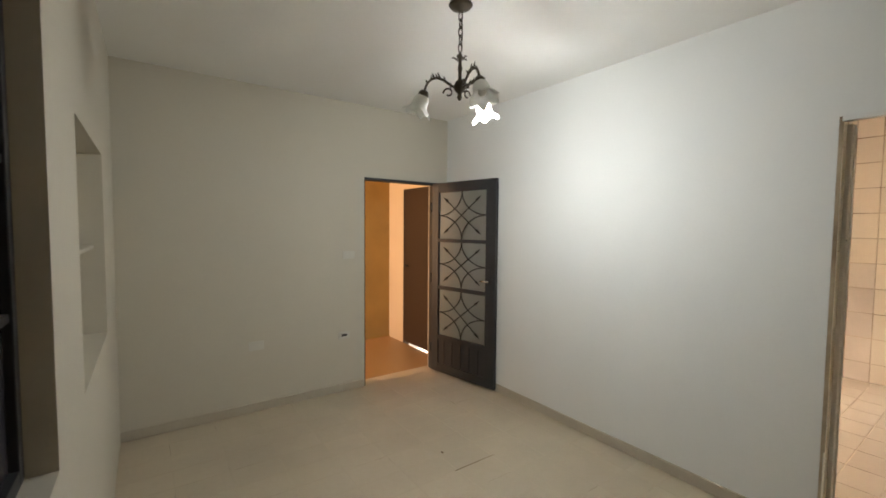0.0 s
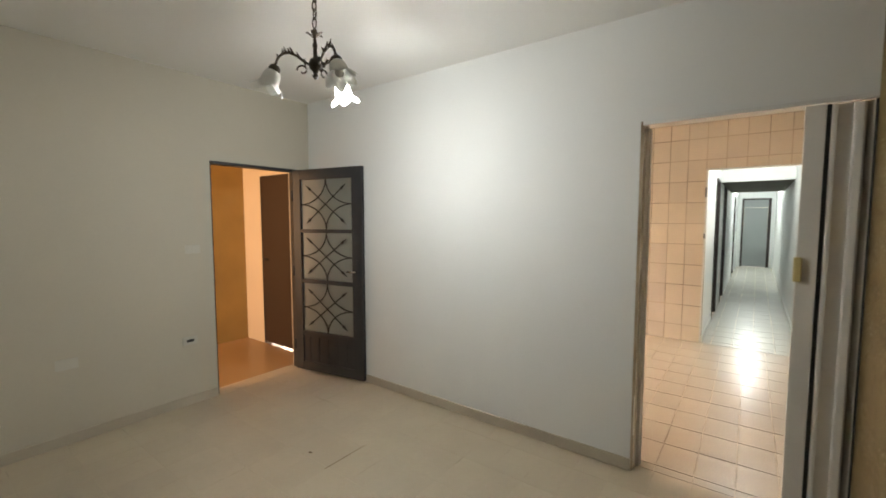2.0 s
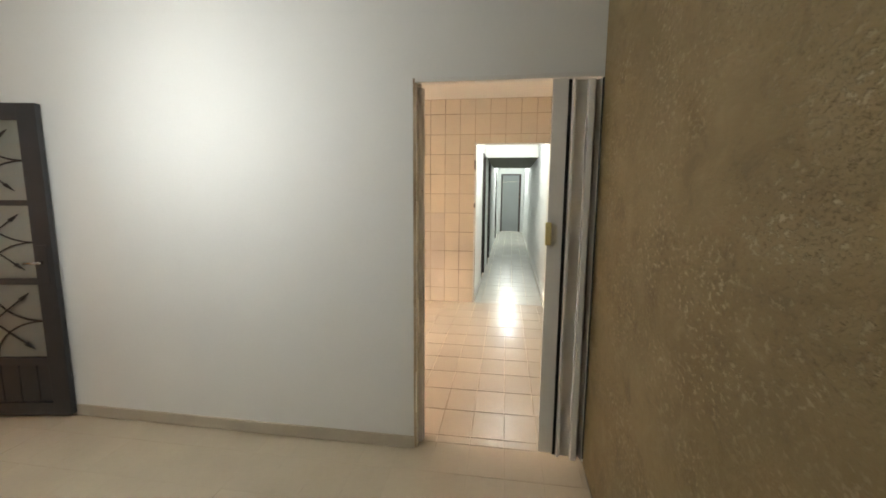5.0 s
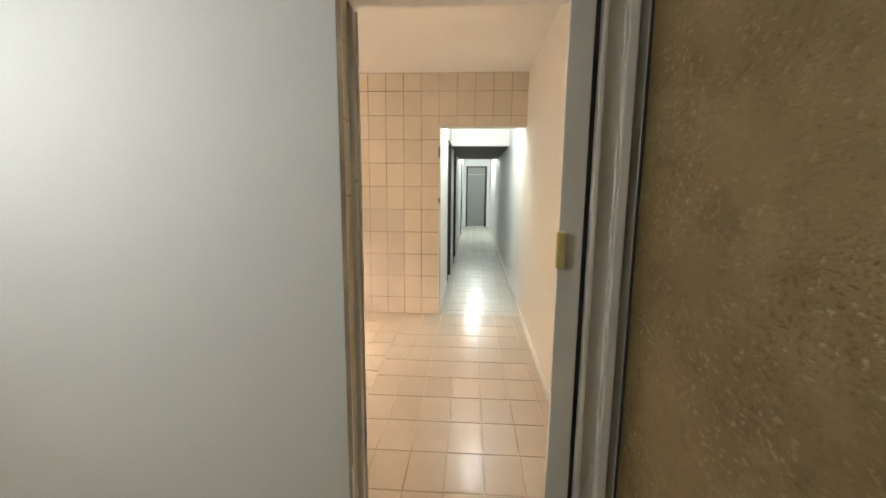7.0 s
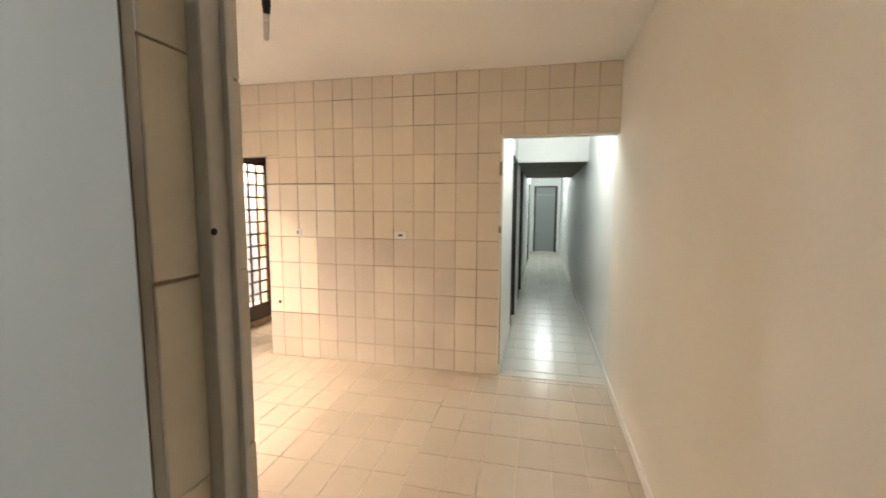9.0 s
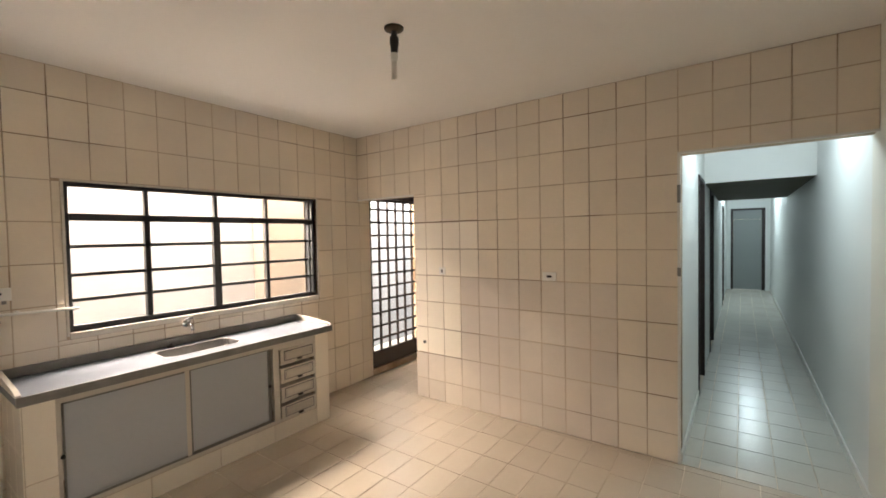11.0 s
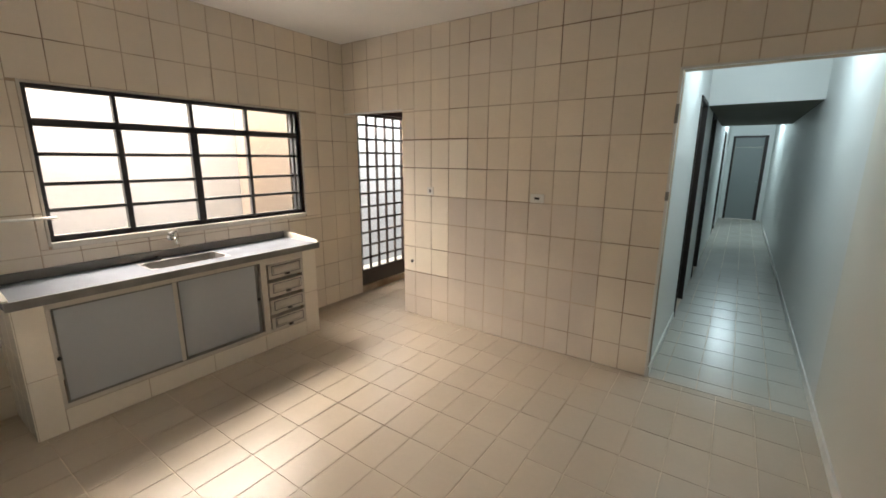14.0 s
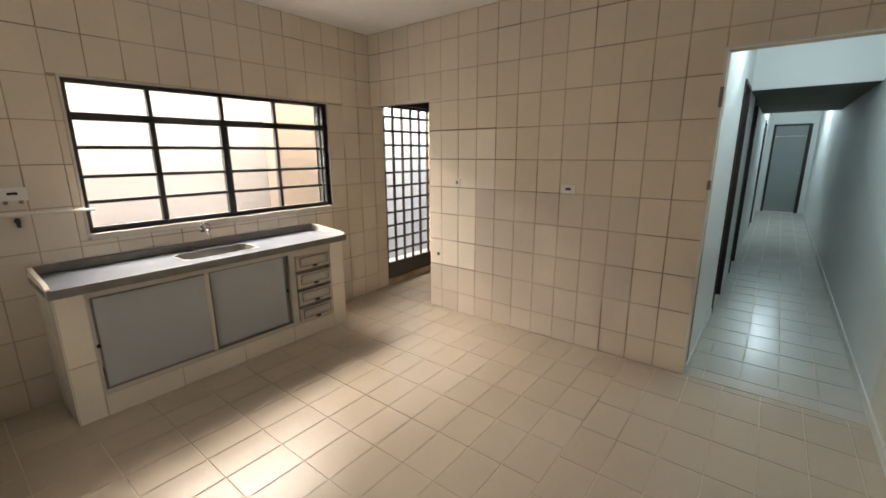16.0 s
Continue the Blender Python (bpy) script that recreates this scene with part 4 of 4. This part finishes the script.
for o in [o for o in scene.objects if o.parent is None and o.name in ("sink_cabinet", "sink_countertop", "faucet", "sink_plug")]:
    o.location.y += 0.048


# ---- drying rail and gas valve by the window ----
r = thing("wall_rail", "white painted metal rail standing off the tiled wall", "rail")
g = bmesh.new()
add_tube(g, [(-3.93, 0.17, 1.222), (-3.93, 0.80, 1.205), (-3.945, 0.88, 1.202), (-3.965, 0.885, 1.20), (-3.985, 0.86, 1.20), (-3.985, 0.17, 1.215)], 0.008, 10)
part("loop", g, PLASTIC, r, "", True)
for y in (0.22, 0.62):
    g = bmesh.new()
    add_rod(g, (X_WIN, y, 1.212), (-3.93, y, 1.212), 0.007, 10)
    part("bracket", g, PLASTIC, r, "", True)
v = thing("gas_valve", "small black valve on the tiled wall", "valve")
g = bmesh.new()
add_rod(g, (X_WIN, 0.535, 1.165), (X_WIN + 0.03, 0.535, 1.165), 0.014, 12)
part("stub", g, INOX, v, "", True)
box_part("lever", (X_WIN + 0.03, X_WIN + 0.042, 0.526, 0.544, 1.13, 1.185), BLACK, v, 0.003)
# a hole in the tiling, drawn as a short black rod
h = thing("tile_hole", "small dark hole in the tiled wall, drawn as a black disc", "pipe stub")
g = bmesh.new()
add_rod(g, (-3.11, Y_F, 0.561), (-3.11, Y_F - 0.012, 0.561), 0.014, 14)
part("stub", g, BLACK, h, "", True)


# ---- kitchen ceiling lamp ----
def kitchen_lamp():
    at = Vector((-2.060, 1.763, H_ROOM - 0.005))
    k = thing("ceiling_lamp", "black hanging lamp holder with an unlit fluorescent lamp", "lamp", "", at)
    g = bmesh.new()
    add_lathe(g, [(0.0, 0.0), (0.052, 0.0), (0.05, -0.008), (0.03, -0.018), (0.0, -0.020)], 24)
    part("ceiling_rose", g, BRASS, k, "", True)
    g = bmesh.new()
    add_lathe(g, [(0.0, -0.016), (0.014, -0.018), (0.016, -0.04), (0.023, -0.05), (0.024, -0.085), (0.021, -0.09), (0.018, -0.13), (0.0, -0.132)], 18)
    part("lamp_holder", g, BLACK, k, "", True)
    m = Matrix.Translation((0, 0, -0.128)) @ Matrix.Rotation(radians(6), 4, "Y") @ Matrix.Rotation(radians(4), 4, "X")
    g = bmesh.new()
    add_lathe(g, [(0.0, 0.0), (0.019, -0.002), (0.020, -0.035), (0.017, -0.04), (0.0, -0.041)], 18, None, m)
    part("lamp_base", g, PLASTIC, k, "", True)
    for s in (-1, 1):
        g = bmesh.new()
        add_tube(g, [m @ Vector((s * 0.009, 0, z)) for z in (-0.038, -0.08, -0.125)] + [m @ Vector((s * 0.004, 0, -0.135))], 0.0085, 10)
        part("lamp_tube", g, TUBE, k, "", True)


kitchen_lamp()


# ---- corridor doors and lamps ----
def corridor_door(name, y0, y1, label):
    d = thing(name, label, "door", "corridor doors")
    x = X_COR
    box_part("jamb", (x - 0.12, x + 0.012, y0, y0 + 0.035, 0, 2.15), BROWN, d, 0.003)
    box_part("jamb", (x - 0.12, x + 0.012, y1 - 0.035, y1, 0, 2.15), BROWN, d, 0.003)
    box_part("head", (x - 0.12, x + 0.012, y0 + 0.035, y1 - 0.035, 2.115, 2.15), BROWN, d, 0.003)
    leaf = box_part("leaf", (x - 0.075, x - 0.04, y0 + 0.037, y1 - 0.037, 0.012, 2.113), BROWN, d, 0.003)
    g = bmesh.new()
    add_rod(g, (x - 0.04, y0 + 0.09, 1.03), (x - 0.005, y0 + 0.09, 1.03), 0.009, 10)
    add_tube(g, [(x - 0.008, y0 + 0.09, 1.03), (x - 0.004, y0 + 0.13, 1.03), (x - 0.008, y0 + 0.19, 1.03)], 0.008, 8)
    part("handle", g, CHROME, leaf, "", True)


for a, b in (D1, D2, D3):
    corridor_door("corridor_door", a, b, "dark brown wooden door in the corridor wall")


def end_door():
    d = thing("end_door", "grey panel door in a dark frame at the corridor end", "door")
    box_part("jamb", (-0.81, -0.755, Y_END - 0.01, Y_END + 0.12, 0, 2.19), BROWN, d, 0.003)
    box_part("jamb", (-0.135, -0.06, Y_END - 0.01, Y_END + 0.12, 0, 2.19), BROWN, d, 0.003)
    box_part("head", (-0.755, -0.135, Y_END - 0.01, Y_END + 0.12, 2.145, 2.19), BROWN, d, 0.003)
    box_part("transom_panel", (-0.755, -0.135, Y_END + 0.05, Y_END + 0.08, 1.90, 2.145), GREYDOOR, d, 0.003)
    leaf = box_part("leaf", (-0.752, -0.138, Y_END + 0.03, Y_END + 0.065, 0.01, 1.895), GREYDOOR, d, 0.004)
    g = bmesh.new()
    add_rod(g, (-0.18, Y_END + 0.03, 1.0), (-0.18, Y_END - 0.02, 1.0), 0.012, 10)
    part("handle", g, CHROME, leaf, "", True)


end_door()


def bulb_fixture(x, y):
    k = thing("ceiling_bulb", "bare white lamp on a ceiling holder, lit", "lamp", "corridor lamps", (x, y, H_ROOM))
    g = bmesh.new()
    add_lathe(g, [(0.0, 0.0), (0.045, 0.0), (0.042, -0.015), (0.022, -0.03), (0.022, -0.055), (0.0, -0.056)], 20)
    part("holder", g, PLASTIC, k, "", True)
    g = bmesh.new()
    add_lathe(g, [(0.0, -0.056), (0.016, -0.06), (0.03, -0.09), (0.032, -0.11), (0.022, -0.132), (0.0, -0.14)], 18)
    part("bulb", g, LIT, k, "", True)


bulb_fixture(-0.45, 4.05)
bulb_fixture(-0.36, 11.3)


# ---- tiles, last ----
def tile_mesh(w, h, d, c, material):
    """A slab in xy with its face up, chamfered by c, that rises by d."""
    bm = bmesh.new()
    rings = []
    for inset, z in ((0, -0.004), (0, d - c), (c, d)):
        rings.append([bm.verts.new((sx * (w / 2 - inset), sy * (h / 2 - inset), z)) for sx, sy in ((-1, -1), (1, -1), (1, 1), (-1, 1))])
    for a, b in zip(rings, rings[1:]):
        for k in range(4):
            bm.faces.new((a[k], a[(k + 1) % 4], b[(k + 1) % 4], b[k]))
    bm.faces.new(rings[-1])
    me = bpy.data.meshes.new("tile")
    bm.to_mesh(me)
    bm.free()
    me.materials.append(material)
    return me


MESHES = {}


def tiles(parent, base, us, vs, skip, material_of, joint=0.0055, proud=0.003, jitter=0.0008, wobble=0.3):
    """Lay tiles between the joint lines us and vs on the plane of the matrix base (x along us, y along vs, z out of it)."""
    for u0, u1 in zip(us, us[1:]):
        for v0, v1 in zip(vs, vs[1:]):
            for a0, a1, b0, b1 in skip(u0, u1, v0, v1):
                w, h = a1 - a0 - joint, b1 - b0 - joint
                if w < 0.008 or h < 0.008:
                    continue
                mt = material_of((a0 + a1) / 2, (b0 + b1) / 2)
                key = (round(w, 3), round(h, 3), mt.name)
                if key not in MESHES:
                    MESHES[key] = tile_mesh(key[0], key[1], proud, min(0.0012, proud * 0.5), mt)
                o = new("tile", MESHES[key])
                o.parent = parent
                tip = Matrix.Rotation(radians(random.uniform(-wobble, wobble)), 4, "X") @ Matrix.Rotation(radians(random.uniform(-wobble, wobble)), 4, "Y")
                o.matrix_basis = base @ Matrix.Translation(((a0 + a1) / 2 + random.uniform(-0.001, 0.001), (b0 + b1) / 2 + random.uniform(-0.001, 0.001), random.uniform(-jitter, jitter))) @ Matrix.Rotation(radians(random.uniform(-0.25, 0.25)), 4, "Z") @ tip


def cut(holes):
    """Splits a cell round rectangular holes (u0, u1, v0, v1)."""
    def f(u0, u1, v0, v1):
        cells = [(u0, u1, v0, v1)]
        for a0, a1, b0, b1 in holes:
            out = []
            for c in cells:
                x0, x1, y0, y1 = max(c[0], a0), min(c[1], a1), max(c[2], b0), min(c[3], b1)
                if x0 >= x1 - 1e-6 or y0 >= y1 - 1e-6:
                    out.append(c)
                    continue
                if c[2] < y0: out.append((c[0], c[1], c[2], y0))
                if y1 < c[3]: out.append((c[0], c[1], y1, c[3]))
                if c[0] < x0: out.append((c[0], x0, y0, y1))
                if x1 < c[1]: out.append((x1, c[1], y0, y1))
            cells = out
        return cells
    return f


def lines(start, step, lo, hi):
    """Joint lines on a pitch through start, between lo and hi, ends included."""
    k0, k1 = math.ceil((lo - start) / step + 0.08), math.floor((hi - start) / step - 0.08)
    return [lo] + [start + k * step for k in range(k0, k1 + 1)] + [hi]


ROWS_Z = lines(0.197, 0.2568, 0.0, H_ROOM - 0.006)
face_north = Matrix(((1, 0, 0, 0), (0, 0, -1, GF), (0, 1, 0, 0), (0, 0, 0, 1)))
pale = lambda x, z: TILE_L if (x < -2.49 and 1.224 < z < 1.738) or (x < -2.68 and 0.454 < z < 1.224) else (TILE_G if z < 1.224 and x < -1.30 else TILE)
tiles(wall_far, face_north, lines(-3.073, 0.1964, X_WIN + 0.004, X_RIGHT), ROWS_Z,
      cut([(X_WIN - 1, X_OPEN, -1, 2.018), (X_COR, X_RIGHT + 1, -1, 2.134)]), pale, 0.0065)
structure("trim_joint", [(X_OPEN + 0.002, x, GF - 0.0050, GF, z - h, z + h) for x, z, h in ((-2.487, 1.741, 0.0045), (-2.487, 1.482, 0.003), (-2.680, 0.455, 0.0035))], GROUT_J, "dark open joints in the tiling", 0.0)
face_east = Matrix(((0, 0, 1, GX), (1, 0, 0, 0), (0, 1, 0, 0), (0, 0, 0, 1)))
tiles(wall_window, face_east, lines(1.382, 0.196, D_DIV, 5.1), ROWS_Z,
      cut([(WY0 - 0.015, WY1 + 0.015, WZ0 - 0.04, WZ1 + 0.012), (3.50, 4.47, -1, 2.20)]), lambda y, z: TILE)
structure("jamb_mortar", [(X_JAMB, X_LINING + 0.001, 0.002, D_DIV - 0.002, 0, 2.098)], GROUT, "brown mortar behind the jamb tiles")
# tiles on the jamb of the kitchen doorway
face_jamb = Matrix(((0, 0, 1, X_LINING), (1, 0, 0, 0), (0, 1, 0, 0), (0, 0, 0, 1)))
tiles(divider, face_jamb, [0.001, 0.064], lines(1.46, 0.248, 0.0, 2.098), cut([]), lambda y, z: TILE_L, 0.003)
tiles(divider, face_jamb, [0.102, 0.1475], lines(1.455, 0.248, 0.0, 2.098), cut([]), lambda y, z: TILE_L, 0.003)

X_SEAM = -1.279        # the rows of floor tiles step here
up = Matrix.Translation((0, 0, -0.003))
tiles(floor_kitchen, up, lines(-0.465, 0.2035, X_SEAM, X_RIGHT), lines(0.77, 0.3095, D_DIV * 0.5, Y_F), cut([]), lambda x, y: FLOOR_K, 0.0052, 0.003, 0.0003, 0.05)
tiles(floor_kitchen, up, lines(-0.465, 0.2035, X_WIN, X_SEAM), lines(0.877, 0.3, D_DIV * 0.5, Y_F), cut([]), lambda x, y: FLOOR_K, 0.0052, 0.003, 0.0003, 0.05)
tiles(floor_kitchen, up, lines(-0.465, 0.2035, X_WIN, -2.3), lines(0.877, 0.3, Y_F, 5.15), cut([(X_OPEN, 0, Y_F, Y_F + T)]), lambda x, y: FLOOR_K, 0.0052, 0.003, 0.0003, 0.05)
tiles(floor_corridor, up, lines(-0.376, 0.208, X_COR, X_RIGHT), lines(4.40, 0.31, Y_F, Y_END), cut([]), lambda x, y: FLOOR_C, 0.006, 0.003, 0.0003, 0.06)
tiles(floor_living, Matrix.Translation((0, 0, -0.0012)), lines(-0.46, 0.204, X_LEFT - T, X_TEX), lines(0.10, 0.2985, Y_SOUTH, D_DIV * 0.5), cut([(X_LEFT - T, X_LEFT, -9, -0.98), (X_LEFT - T, X_LEFT, -0.14, 9)]), lambda x, y: FLOOR_L, 0.0026, 0.0012, 0.0001, 0.02)

# kitchen's right wall and the corridor run slightly askew to the rest
askew = Matrix.Translation((0.045, 3.4, 0)) @ Matrix.Rotation(radians(-0.6), 4, "Z") @ Matrix.Translation((-0.045, -3.4, 0))
ASKEW = ("wall_kitchen_east", "wall_corridor_east", "wall_corridor_west", "wall_corridor_end", "ceiling_corridor_low", "beam_corridor", "baseboard_kitchen", "baseboard_corridor", "floor_corridor", "corridor_door", "end_door", "ceiling_bulb")
for o in [o for o in scene.objects if o.parent is None and o.name.split(".")[0] in ASKEW]:
    o.matrix_basis = askew @ o.matrix_basis
